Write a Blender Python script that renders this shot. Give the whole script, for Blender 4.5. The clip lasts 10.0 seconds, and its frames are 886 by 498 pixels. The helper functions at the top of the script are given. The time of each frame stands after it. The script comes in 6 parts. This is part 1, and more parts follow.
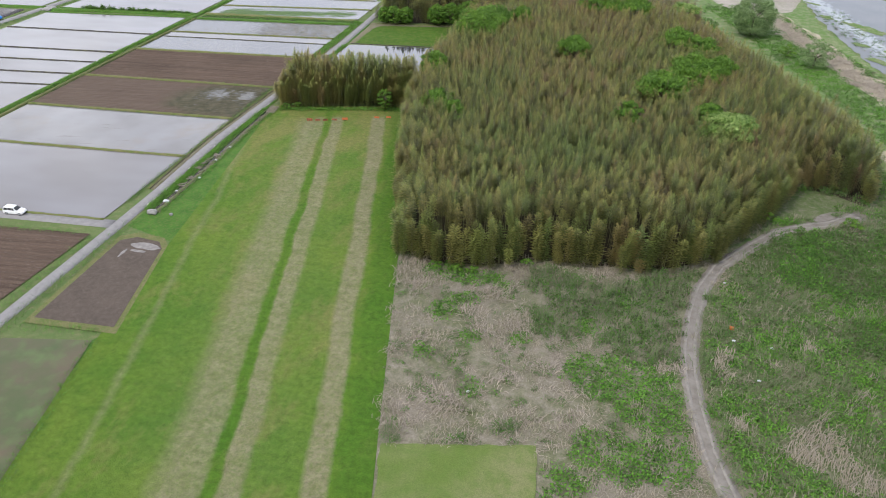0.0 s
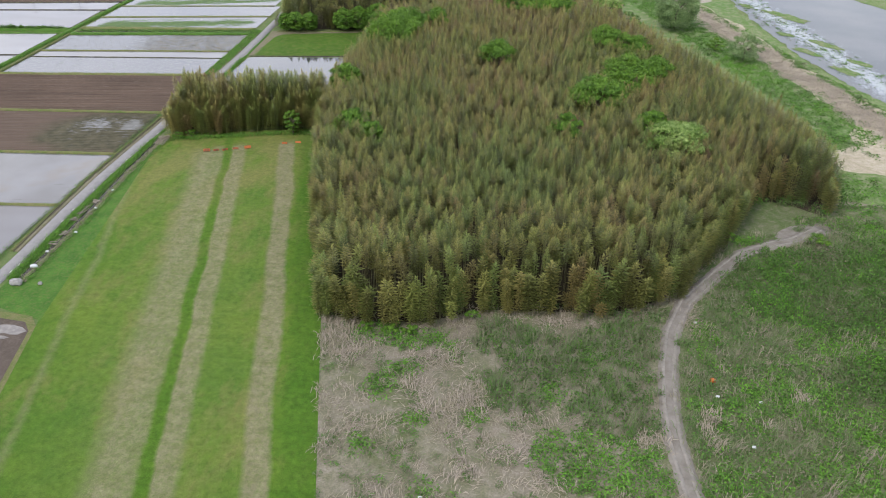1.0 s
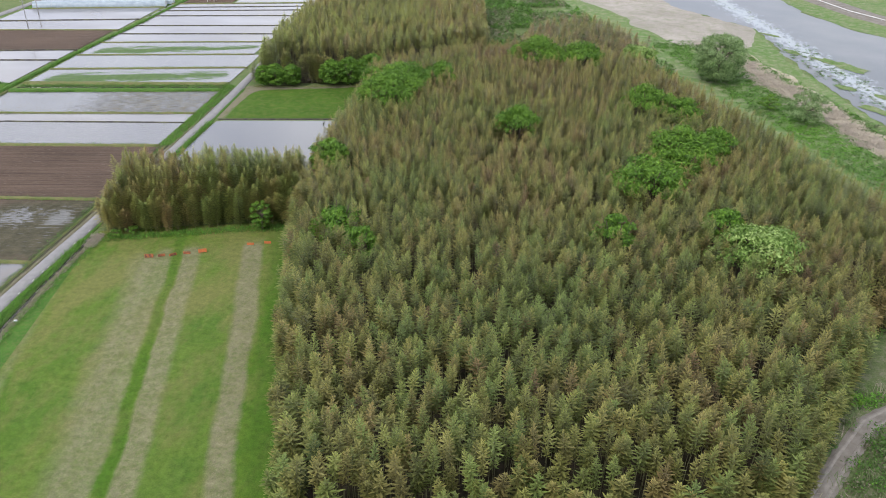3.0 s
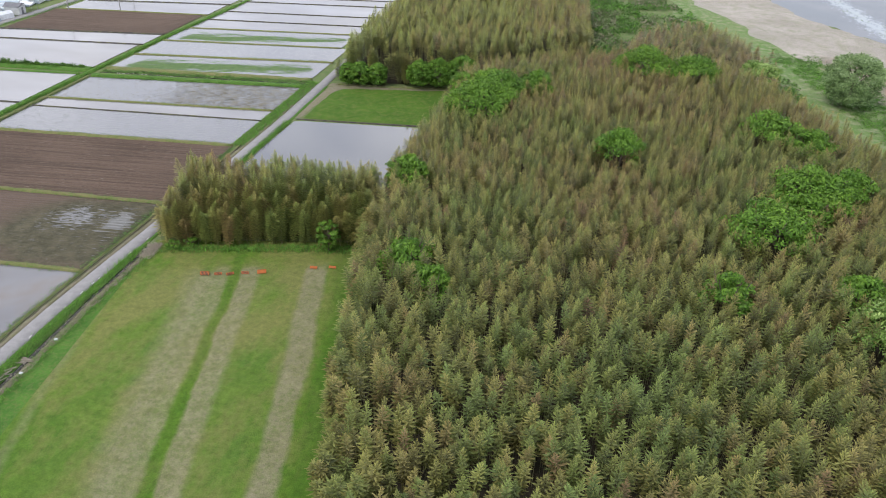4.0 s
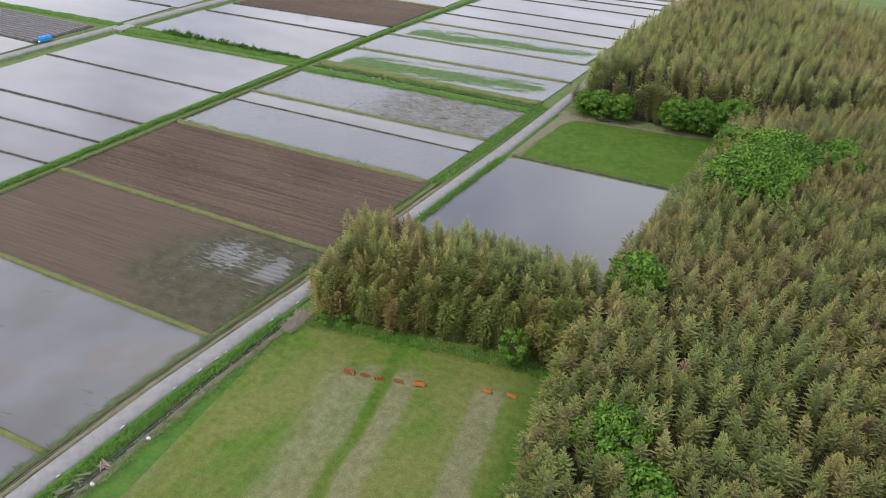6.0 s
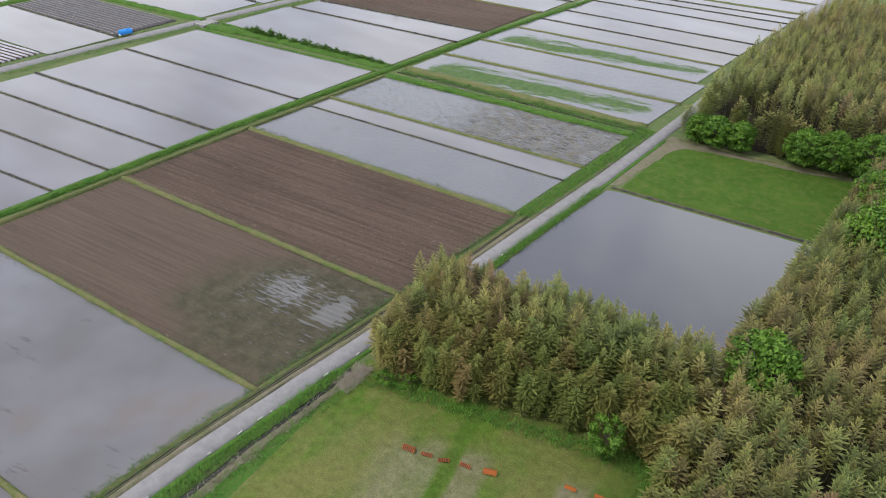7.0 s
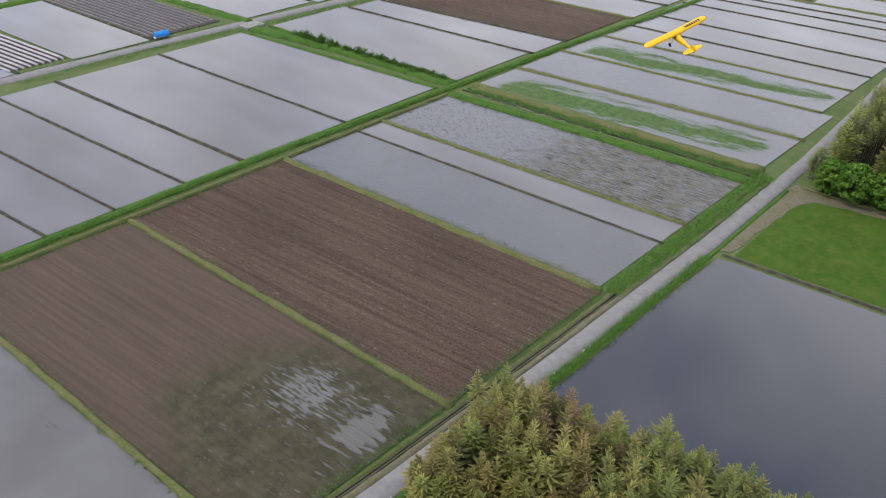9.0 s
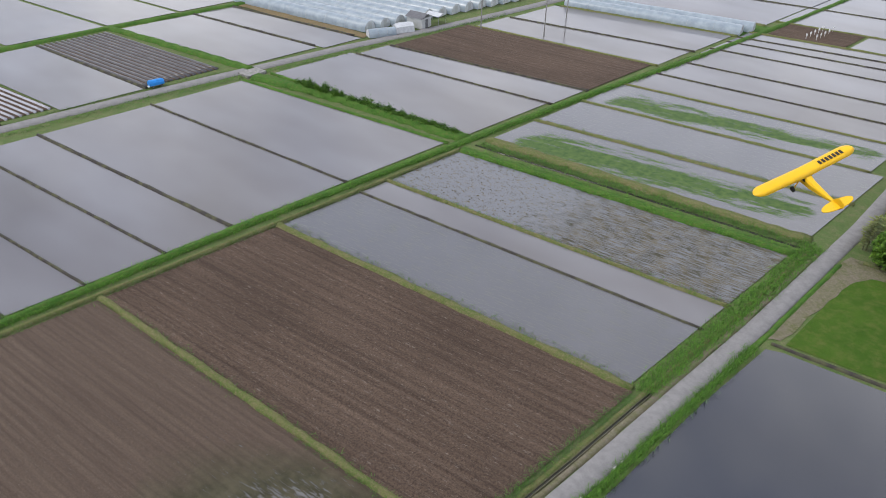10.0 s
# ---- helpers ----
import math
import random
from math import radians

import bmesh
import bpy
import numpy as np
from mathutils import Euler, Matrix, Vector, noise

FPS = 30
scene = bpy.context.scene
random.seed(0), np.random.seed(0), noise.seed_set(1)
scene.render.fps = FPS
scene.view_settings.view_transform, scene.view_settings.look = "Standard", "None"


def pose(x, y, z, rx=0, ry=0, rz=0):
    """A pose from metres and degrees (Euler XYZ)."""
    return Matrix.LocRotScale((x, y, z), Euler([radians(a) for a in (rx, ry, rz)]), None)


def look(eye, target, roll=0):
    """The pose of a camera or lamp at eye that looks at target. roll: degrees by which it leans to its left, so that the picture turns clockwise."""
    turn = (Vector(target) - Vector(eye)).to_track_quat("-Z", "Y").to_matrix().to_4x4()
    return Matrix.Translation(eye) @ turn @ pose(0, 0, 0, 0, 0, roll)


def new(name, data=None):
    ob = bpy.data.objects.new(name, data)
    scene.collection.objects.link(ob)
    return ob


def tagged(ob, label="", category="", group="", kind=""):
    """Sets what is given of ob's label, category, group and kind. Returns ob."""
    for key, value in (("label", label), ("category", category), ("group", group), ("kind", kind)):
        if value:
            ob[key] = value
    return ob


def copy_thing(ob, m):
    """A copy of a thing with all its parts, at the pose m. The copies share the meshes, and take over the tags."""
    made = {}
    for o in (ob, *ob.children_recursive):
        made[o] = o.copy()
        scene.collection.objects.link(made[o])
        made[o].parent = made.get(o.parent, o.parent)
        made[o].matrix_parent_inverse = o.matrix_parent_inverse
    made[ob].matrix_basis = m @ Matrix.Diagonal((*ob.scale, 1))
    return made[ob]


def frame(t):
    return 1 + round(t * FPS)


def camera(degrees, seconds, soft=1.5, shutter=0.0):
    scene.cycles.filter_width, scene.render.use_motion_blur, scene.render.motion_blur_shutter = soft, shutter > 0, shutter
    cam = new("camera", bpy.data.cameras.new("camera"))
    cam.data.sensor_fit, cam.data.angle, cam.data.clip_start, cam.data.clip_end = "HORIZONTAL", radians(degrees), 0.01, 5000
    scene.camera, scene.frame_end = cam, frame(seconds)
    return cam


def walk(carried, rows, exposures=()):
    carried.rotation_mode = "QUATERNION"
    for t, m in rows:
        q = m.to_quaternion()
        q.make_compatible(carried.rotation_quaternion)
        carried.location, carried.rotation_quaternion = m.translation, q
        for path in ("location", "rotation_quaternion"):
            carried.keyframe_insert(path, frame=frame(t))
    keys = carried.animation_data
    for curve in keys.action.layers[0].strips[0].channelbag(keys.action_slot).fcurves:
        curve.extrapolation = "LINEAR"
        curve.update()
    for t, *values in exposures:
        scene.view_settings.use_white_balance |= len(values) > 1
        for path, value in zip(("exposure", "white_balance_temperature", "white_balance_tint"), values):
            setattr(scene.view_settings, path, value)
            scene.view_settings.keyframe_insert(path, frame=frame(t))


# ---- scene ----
cam = camera(59.08, 10.0, soft=0.95, shutter=0.0)
PATH = [
    (0.0, (88.78, -158.61, 71.43), (77.28, -108.62, 40.30), 1.77),
    (0.5, (85.43, -148.30, 69.85), (78.12, -97.56, 38.67), 1.43),
    (1.0, (82.67, -138.04, 69.02), (77.30, -87.22, 37.57), 1.49),
    (1.5, (80.80, -127.77, 68.26), (75.61, -77.11, 36.54), 1.48),
    (2.0, (79.36, -117.49, 67.06), (74.07, -66.16, 36.46), 1.46),
    (2.5, (77.78, -107.51, 65.95), (72.48, -55.57, 36.38), 1.45),
    (2.7, (77.18, -103.68, 65.56), (71.86, -51.82, 35.87), 1.44),
    (3.8, (73.83, -86.34, 65.03), (66.46, -35.27, 34.40), 2.27),
    (4.0, (73.59, -82.90, 64.67), (62.29, -32.71, 33.81), 2.41),
    (4.5, (72.59, -74.14, 63.84), (52.56, -27.16, 32.34), 2.39),
    (5.0, (69.54, -65.13, 63.19), (47.21, -19.54, 31.22), 2.53),
    (5.5, (65.63, -56.29, 62.62), (42.07, -11.58, 30.27), 2.65),
    (7.0, (52.35, -36.21, 59.45), (21.70, 3.25, 26.24), 2.60),
    (7.5, (48.07, -31.37, 58.52), (16.56, 7.20, 25.07), 2.55),
    (8.0, (44.05, -27.00, 57.88), (11.77, 10.66, 24.11), 2.46),
    (8.5, (40.17, -21.93, 57.04), (7.06, 14.72, 22.96), 2.12),
    (9.0, (36.08, -17.32, 56.09), (2.33, 18.53, 21.81), 1.94),
    (9.5, (31.94, -12.58, 55.28), (-2.61, 23.19, 21.71), 1.78),
    (10.0, (27.64, -7.60, 54.20), (-7.96, 28.42, 22.01), 1.57),
]
EXPOSURES = [(0.0, 0.14), (3.0, 0.20), (4.5, 0.20), (5.5, 0.12), (7.0, 0.0), (8.0, -0.10), (10.0, -0.24)]
walk(cam, [(t, look(eye, target, roll)) for t, eye, target, roll in PATH], EXPOSURES)

# ---- world, sun, exposure ----
SUN_ELEVATION, SUN_AZIMUTH = radians(52), radians(215)
world = bpy.data.worlds.new("overcast_sky")
scene.world = world
world.use_nodes = True
wn, wl = world.node_tree.nodes, world.node_tree.links
wn.clear()
sky = wn.new("ShaderNodeTexSky")
sky.sky_type = "NISHITA"
sky.sun_disc = False
sky.sun_elevation, sky.sun_rotation = SUN_ELEVATION, SUN_AZIMUTH
sky.air_density, sky.dust_density = 1.0, 4.0
sky_level = wn.new("ShaderNodeVectorMath")
sky_level.operation = "SCALE"
sky_level.inputs["Scale"].default_value = 0.10
wl.new(sky.outputs[0], sky_level.inputs[0])
coords = wn.new("ShaderNodeTexCoord")
cloud = wn.new("ShaderNodeTexNoise")
cloud.inputs["Scale"].default_value = 1.7
cloud.inputs["Detail"].default_value = 5
wl.new(coords.outputs["Generated"], cloud.inputs["Vector"])
cloud_ramp = wn.new("ShaderNodeValToRGB")
cloud_ramp.color_ramp.elements[0].position, cloud_ramp.color_ramp.elements[0].color = 0.41, (0.34, 0.39, 0.53, 1)
cloud_ramp.color_ramp.elements[1].position, cloud_ramp.color_ramp.elements[1].color = 0.60, (0.96, 0.97, 1.02, 1)
wl.new(cloud.outputs["Fac"], cloud_ramp.inputs["Fac"])
cover = wn.new("ShaderNodeMixRGB")
cover.inputs["Fac"].default_value = 0.88
wl.new(sky_level.outputs[0], cover.inputs[1])
wl.new(cloud_ramp.outputs["Color"], cover.inputs[2])
back = wn.new("ShaderNodeBackground")
back.inputs["Strength"].default_value = 2.0
split = wn.new("ShaderNodeSeparateXYZ")
wl.new(coords.outputs["Generated"], split.inputs[0])
rise = wn.new("ShaderNodeValToRGB")
for el, (at, level) in zip([rise.color_ramp.elements[0], rise.color_ramp.elements[1], rise.color_ramp.elements.new(0.3), rise.color_ramp.elements.new(0.5), rise.color_ramp.elements.new(0.6)], [(0.0, 1.05), (1.0, 0.48), (0.34, 1.12), (0.50, 1.05), (0.66, 0.68)]):
    el.position, el.color = at, (level, level, level, 1)
wl.new(split.outputs[2], rise.inputs["Fac"])
brighten = wn.new("ShaderNodeMixRGB")
brighten.blend_type = "MULTIPLY"
brighten.inputs["Fac"].default_value = 1.0
wl.new(cover.outputs[0], brighten.inputs[1])
wl.new(rise.outputs["Color"], brighten.inputs[2])
wl.new(brighten.outputs[0], back.inputs["Color"])
wout = wn.new("ShaderNodeOutputWorld")
wl.new(back.outputs[0], wout.inputs["Surface"])

sun_data = bpy.data.lights.new("sun", "SUN")
sun_data.energy, sun_data.angle, sun_data.color = 2.0, radians(14), (1.0, 0.96, 0.9)
sun = new("sun", sun_data)
sun.matrix_world = look((0, 0, 200), (-math.sin(SUN_AZIMUTH) * 200, -math.cos(SUN_AZIMUTH) * 200, 200 - 200 * math.tan(SUN_ELEVATION)))


# ---- materials ----
class Nodes:
    """Short hand for building one node material."""

    def __init__(self, name, rough=0.8, metal=0.0, spec=0.3):
        self.mat = bpy.data.materials.new(name)
        self.mat.use_nodes = True
        self.n, self.l = self.mat.node_tree.nodes, self.mat.node_tree.links
        self.bsdf = self.n["Principled BSDF"]
        self.bsdf.inputs["Roughness"].default_value = rough
        self.bsdf.inputs["Metallic"].default_value = metal
        self.bsdf.inputs["Specular IOR Level"].default_value = spec
        geo = self.n.new("ShaderNodeNewGeometry")
        self.pos = geo.outputs["Position"]
        self.island = geo.outputs["Random Per Island"]
        self.object_random = self.n.new("ShaderNodeObjectInfo").outputs["Random"]

    def noise(self, scale, detail=4.0, rough=0.55, stretch=None, turn=0.0, distort=0.0):
        node = self.n.new("ShaderNodeTexNoise")
        node.inputs["Scale"].default_value = scale
        node.inputs["Detail"].default_value = detail
        node.inputs["Roughness"].default_value = rough
        node.inputs["Distortion"].default_value = distort
        src = self.pos
        if turn:
            rot = self.n.new("ShaderNodeVectorRotate")
            rot.rotation_type = "Z_AXIS"
            rot.inputs["Angle"].default_value = turn
            self.l.new(src, rot.inputs["Vector"])
            src = rot.outputs[0]
        if stretch:
            mul = self.n.new("ShaderNodeVectorMath")
            mul.operation = "MULTIPLY"
            mul.inputs[1].default_value = stretch
            self.l.new(src, mul.inputs[0])
            src = mul.outputs[0]
        self.l.new(src, node.inputs["Vector"])
        return node.outputs["Fac"]

    def ramp(self, fac, *stops):
        node = self.n.new("ShaderNodeValToRGB")
        els = node.color_ramp.elements
        while len(els) < len(stops):
            els.new(0.5)
        for el, (at, col) in zip(els, stops):
            el.position = at
            el.color = (*col, 1) if isinstance(col, tuple) else (col, col, col, 1)
        self.l.new(fac, node.inputs["Fac"])
        return node.outputs["Color"]

    def mix(self, fac, a, b, mode="MIX"):
        node = self.n.new("ShaderNodeMixRGB")
        node.blend_type = mode
        for sock, val in zip(node.inputs, (fac, a, b)):
            if isinstance(val, (int, float)):
                sock.default_value = val if sock.name == "Fac" else (val, val, val, 1)
            elif isinstance(val, tuple):
                sock.default_value = (*val, 1)
            else:
                self.l.new(val, sock)
        return node.outputs[0]

    def math(self, op, a, b=0.0, c=0.0, clamp=False):
        node = self.n.new("ShaderNodeMath")
        node.operation, node.use_clamp = op, clamp
        for sock, val in zip(node.inputs, (a, b, c)):
            if isinstance(val, (int, float)):
                sock.default_value = val
            else:
                self.l.new(val, sock)
        return node.outputs[0]

    def axis(self, ax, ay, offset=0.0):
        """ax * x + ay * y + offset over the ground."""
        sep = self.n.new("ShaderNodeSeparateXYZ")
        self.l.new(self.pos, sep.inputs[0])
        return self.math("ADD", self.math("MULTIPLY_ADD", sep.outputs[0], ax, offset), self.math("MULTIPLY", sep.outputs[1], ay))

    def attr(self, name):
        node = self.n.new("ShaderNodeAttribute")
        node.attribute_name = name
        return node.outputs["Fac"]

    def color(self, c):
        if isinstance(c, tuple):
            self.bsdf.inputs["Base Color"].default_value = (*c, 1)
        else:
            self.l.new(c, self.bsdf.inputs["Base Color"])
        return self

    def rough(self, r):
        self.l.new(r, self.bsdf.inputs["Roughness"])
        return self

    def bump(self, height, strength=0.5, dist=0.05):
        node = self.n.new("ShaderNodeBump")
        node.inputs["Strength"].default_value = strength
        node.inputs["Distance"].default_value = dist
        self.l.new(height, node.inputs["Height"])
        self.l.new(node.outputs[0], self.bsdf.inputs["Normal"])
        return self


def plain(name, col, rough=0.6, metal=0.0, var=0.15, scale=3.0, spec=0.4):
    """A painted or moulded surface with slight soiling."""
    m = Nodes(name, rough, metal, spec)
    dark = tuple(c * (1 - var) for c in col)
    m.color(m.mix(m.ramp(m.noise(scale, 6), (0.35, 0.0), (0.7, 1.0)), dark, col))
    m.bump(m.noise(scale * 8, 3), 0.15, 0.01)
    return m.mat


def grass_material(name, a, b, c, patch=0.12, fine=6.0):
    m = Nodes(name, 0.9, 0, 0.15)
    base = m.mix(m.ramp(m.noise(patch, 6, 0.6), (0.36, 0.0), (0.64, 1.0)), a, b)
    base = m.mix(m.ramp(m.noise(patch * 5.3, 5, 0.65), (0.45, 0.0), (0.72, 0.8)), base, c)
    grain = m.noise(fine, 5, 0.7)
    base = m.mix(1.0, base, m.ramp(grain, (0.25, 0.62), (0.75, 1.35)), "MULTIPLY")
    return m.color(base).bump(grain, 0.9, 0.12).mat


def leaf_material(name, stops, rough=0.55, glow=0.25, jitter=1.0):
    """Leaves coloured by the tint of their plant, with grain from leaf to leaf."""
    m = Nodes(name, rough, 0, 0.25)
    # for leaf clouds the tint also holds light painted on upward leaves
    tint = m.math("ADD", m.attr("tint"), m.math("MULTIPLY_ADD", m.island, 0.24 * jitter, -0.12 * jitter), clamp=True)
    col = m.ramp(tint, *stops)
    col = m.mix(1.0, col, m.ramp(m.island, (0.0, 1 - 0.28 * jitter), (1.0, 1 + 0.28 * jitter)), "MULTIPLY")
    m.color(col)
    tr = m.n.new("ShaderNodeBsdfTranslucent")
    m.l.new(col, tr.inputs["Color"])
    mx = m.n.new("ShaderNodeMixShader")
    mx.inputs[0].default_value = glow
    m.l.new(m.bsdf.outputs[0], mx.inputs[1])
    m.l.new(tr.outputs[0], mx.inputs[2])
    m.l.new(mx.outputs[0], m.n["Material Output"].inputs["Surface"])
    return m.mat


def water_material(name, mud, mud2, rough=0.04, ripple=0.02, scum=0.0, stretch=(1, 1, 1), ior=1.36):
    """Still muddy water: dim silt under a clear film."""
    m = Nodes(name, rough, 0, 0.5)
    m.bsdf.inputs["IOR"].default_value = ior
    silt = m.mix(m.ramp(m.noise(0.05, 2.5, 0.5, stretch), (0.35, 0.0), (0.68, 1.0)), mud, mud2)
    m.color(silt)
    if scum:
        m.rough(m.ramp(m.noise(0.08, 2.5, 0.5), (0.46, rough), (0.72, scum)))
    return m.bump(m.noise(1.1, 3), ripple, 0.05).mat


GRASS = grass_material("meadow_grass", (0.09, 0.145, 0.045), (0.125, 0.165, 0.06), (0.18, 0.175, 0.09))
VERGE = grass_material("verge_grass", (0.044, 0.122, 0.018), (0.074, 0.165, 0.026), (0.125, 0.145, 0.045), 0.4, 9)
RIDGE = grass_material("ridge_grass", (0.155, 0.155, 0.062), (0.095, 0.135, 0.034), (0.22, 0.185, 0.11), 0.6, 9)
CROP = grass_material("young_crop", (0.045, 0.105, 0.010), (0.072, 0.135, 0.016), (0.12, 0.14, 0.035), 0.13, 12)
LITTER = grass_material("forest_litter", (0.04, 0.032, 0.022), (0.06, 0.046, 0.032), (0.04, 0.046, 0.024), 0.3, 5)
SCRUB_GROUND = grass_material("scrub_ground", (0.20, 0.175, 0.135), (0.12, 0.13, 0.065), (0.27, 0.235, 0.195), 0.11, 4)
WEEDY_GROUND = grass_material("weedy_ground", (0.075, 0.115, 0.035), (0.11, 0.13, 0.06), (0.19, 0.17, 0.125), 0.15, 4)
SAND = grass_material("river_sand", (0.27, 0.245, 0.21), (0.35, 0.315, 0.275), (0.20, 0.21, 0.13), 0.06, 3)
REED_BELT = grass_material("trodden_reed_belt", (0.36, 0.31, 0.235), (0.43, 0.375, 0.295), (0.25, 0.24, 0.14), 0.12, 4)
BANK_GRASS = grass_material("bank_meadow_grass", (0.09, 0.17, 0.04), (0.14, 0.19, 0.07), (0.26, 0.245, 0.17), 0.09, 3)
LAWN = grass_material("mown_lawn", (0.115, 0.165, 0.038), (0.185, 0.195, 0.085), (0.095, 0.155, 0.032), 0.10, 8)


def mud_ridge():
    m = Nodes("mud_ridge", 0.85, 0, 0.3)
    c = m.mix(m.ramp(m.noise(0.8, 5), (0.42, 0.0), (0.62, 1.0)), (0.045, 0.04, 0.036), (0.085, 0.085, 0.045))
    return m.color(c).bump(m.noise(5, 4), 0.7, 0.05).mat


def soil_material(name, a, b, wet=None):
    """Ploughed soil with rows along the field and damp patches."""
    m = Nodes(name, 0.9, 0, 0.2)
    rows = m.noise(1.0, 5, 0.65, (0.03, 1.5, 1), radians(-9))
    clods = m.noise(5.0, 6, 0.75)
    c = m.mix(m.ramp(rows, (0.36, 0.0), (0.62, 1.0)), a, b)
    c = m.mix(m.ramp(m.noise(1.0, 3, 0.5, (0.02, 0.62, 1), radians(-9)), (0.56, 0.0), (0.64, 0.32)), c, tuple(x * 0.66 for x in a))
    c = m.mix(1.0, c, m.ramp(clods, (0.35, 0.55), (0.68, 1.6)), "MULTIPLY")
    c = m.mix(m.ramp(m.noise(0.06, 4), (0.45, 0.0), (0.7, 0.45)), c, tuple(x * 0.7 for x in a))
    fleck = m.ramp(m.noise(2.2, 6, 0.8, (0.4, 2.2, 1), radians(-12)), (0.58, 0.0), (0.64, 0.8))
    c = m.mix(fleck, c, (0.215, 0.18, 0.15))
    m.color(c)
    return m.bump(clods, 1.0, 0.12).mat


def silt_material():
    """Still paddy water over uneven silt: long dark drifts and a brown shallow corner."""
    m = Nodes("silt_streaked_water", 0.05, 0, 0.5)
    m.bsdf.inputs["IOR"].default_value = 1.48
    c = m.mix(m.ramp(m.noise(0.06, 3, 0.5), (0.35, 0.0), (0.68, 1.0)), (0.135, 0.128, 0.125), (0.195, 0.192, 0.20))
    c = m.mix(m.ramp(m.noise(0.30, 6, 0.72, (0.32, 1.5, 1), radians(-14)), (0.60, 0.0), (0.68, 0.75)), c, (0.085, 0.076, 0.066))
    c = m.mix(m.ramp(m.noise(0.045, 4, 0.6), (0.52, 0.0), (0.66, 0.8)), c, (0.165, 0.135, 0.105))
    m.color(c)
    m.rough(m.ramp(m.noise(0.10, 3, 0.5), (0.46, 0.05), (0.70, 0.26)))
    return m.bump(m.noise(1.1, 3), 0.02, 0.05).mat


def road_material():
    m = Nodes("worn_concrete_road", 0.85, 0, 0.3)
    c = m.mix(m.ramp(m.noise(0.9, 7, 0.75), (0.35, 0.0), (0.68, 1.0)), (0.195, 0.188, 0.186), (0.272, 0.262, 0.258))
    c = m.mix(m.ramp(m.noise(6, 5, 0.7), (0.5, 0.0), (0.8, 0.5)), c, (0.14, 0.13, 0.125))
    return m.color(c).bump(m.noise(14, 4), 0.4, 0.02).mat


def track_material():
    m = Nodes("dirt_track", 0.92, 0, 0.2)
    c = m.mix(m.ramp(m.noise(0.5, 6, 0.65), (0.35, 0.0), (0.68, 1.0)), (0.150, 0.132, 0.112), (0.235, 0.215, 0.19))
    return m.color(c).bump(m.noise(6, 5), 0.6, 0.05).mat


WATER_PALE = water_material("flooded_paddy_water", (0.14, 0.13, 0.13), (0.20, 0.195, 0.205), 0.05, 0.02, 0.2, (0.6, 1.2, 1), 1.48)
WATER_STREAK = silt_material()
WATER_POND = water_material("deep_pond_water", (0.022, 0.025, 0.036), (0.036, 0.038, 0.050), 0.03, 0.012, 0.0, (1, 1, 1), 1.9)


def river_material():
    """Wind-ruffled grey water with broken white riffles where it runs shallow."""
    m = Nodes("river_water", 0.28, 0, 0.5)
    m.bsdf.inputs["IOR"].default_value = 1.26
    c = m.mix(m.ramp(m.noise(0.05, 5), (0.4, 0.0), (0.65, 1.0)), (0.055, 0.07, 0.088), (0.09, 0.10, 0.115))
    shallow = m.math("SUBTRACT", 1.0, m.math("ABSOLUTE", m.axis(0.082, 0.0149, -15.5)), clamp=True)
    foam = m.math("ADD", m.math("MULTIPLY", shallow, 0.46), m.noise(0.45, 7, 0.75, (1.3, 0.5, 1), 0.2))
    white = m.ramp(foam, (0.74, 0.0), (0.92, 0.85))
    weed = m.ramp(m.math("ADD", m.math("MULTIPLY", shallow, 0.30), m.noise(0.23, 6, 0.7, (1.2, 0.6, 1), 0.5)), (0.79, 0.0), (0.83, 0.9))
    c = m.mix(weed, c, (0.10, 0.13, 0.05))
    c = m.mix(white, c, (0.40, 0.43, 0.46))
    m.color(c)
    m.rough(m.ramp(m.math("MAXIMUM", white, weed), (0.0, 0.28), (1.0, 0.8)))
    return m.bump(m.noise(1.1, 4), 0.25, 0.06).mat


RIVER = river_material()
DARK_WATER = water_material("ditch_water", (0.03, 0.03, 0.025), (0.05, 0.05, 0.04))
MUD_RIDGE = mud_ridge()
SOIL = soil_material("ploughed_soil", (0.071, 0.048, 0.035), (0.117, 0.082, 0.060))
PLOT_MUD = grass_material("dried_plot_mud", (0.085, 0.067, 0.055), (0.105, 0.083, 0.068), (0.13, 0.108, 0.088), 0.25, 6)
ROAD = road_material()
TRACK = track_material()
DRY_TAN = grass_material("dry_tan_grass", (0.25, 0.18, 0.10), (0.20, 0.15, 0.085), (0.15, 0.15, 0.07), 0.3, 8)
DRY = grass_material("dry_verge", (0.19, 0.165, 0.12), (0.13, 0.135, 0.06), (0.24, 0.21, 0.165), 0.5, 8)


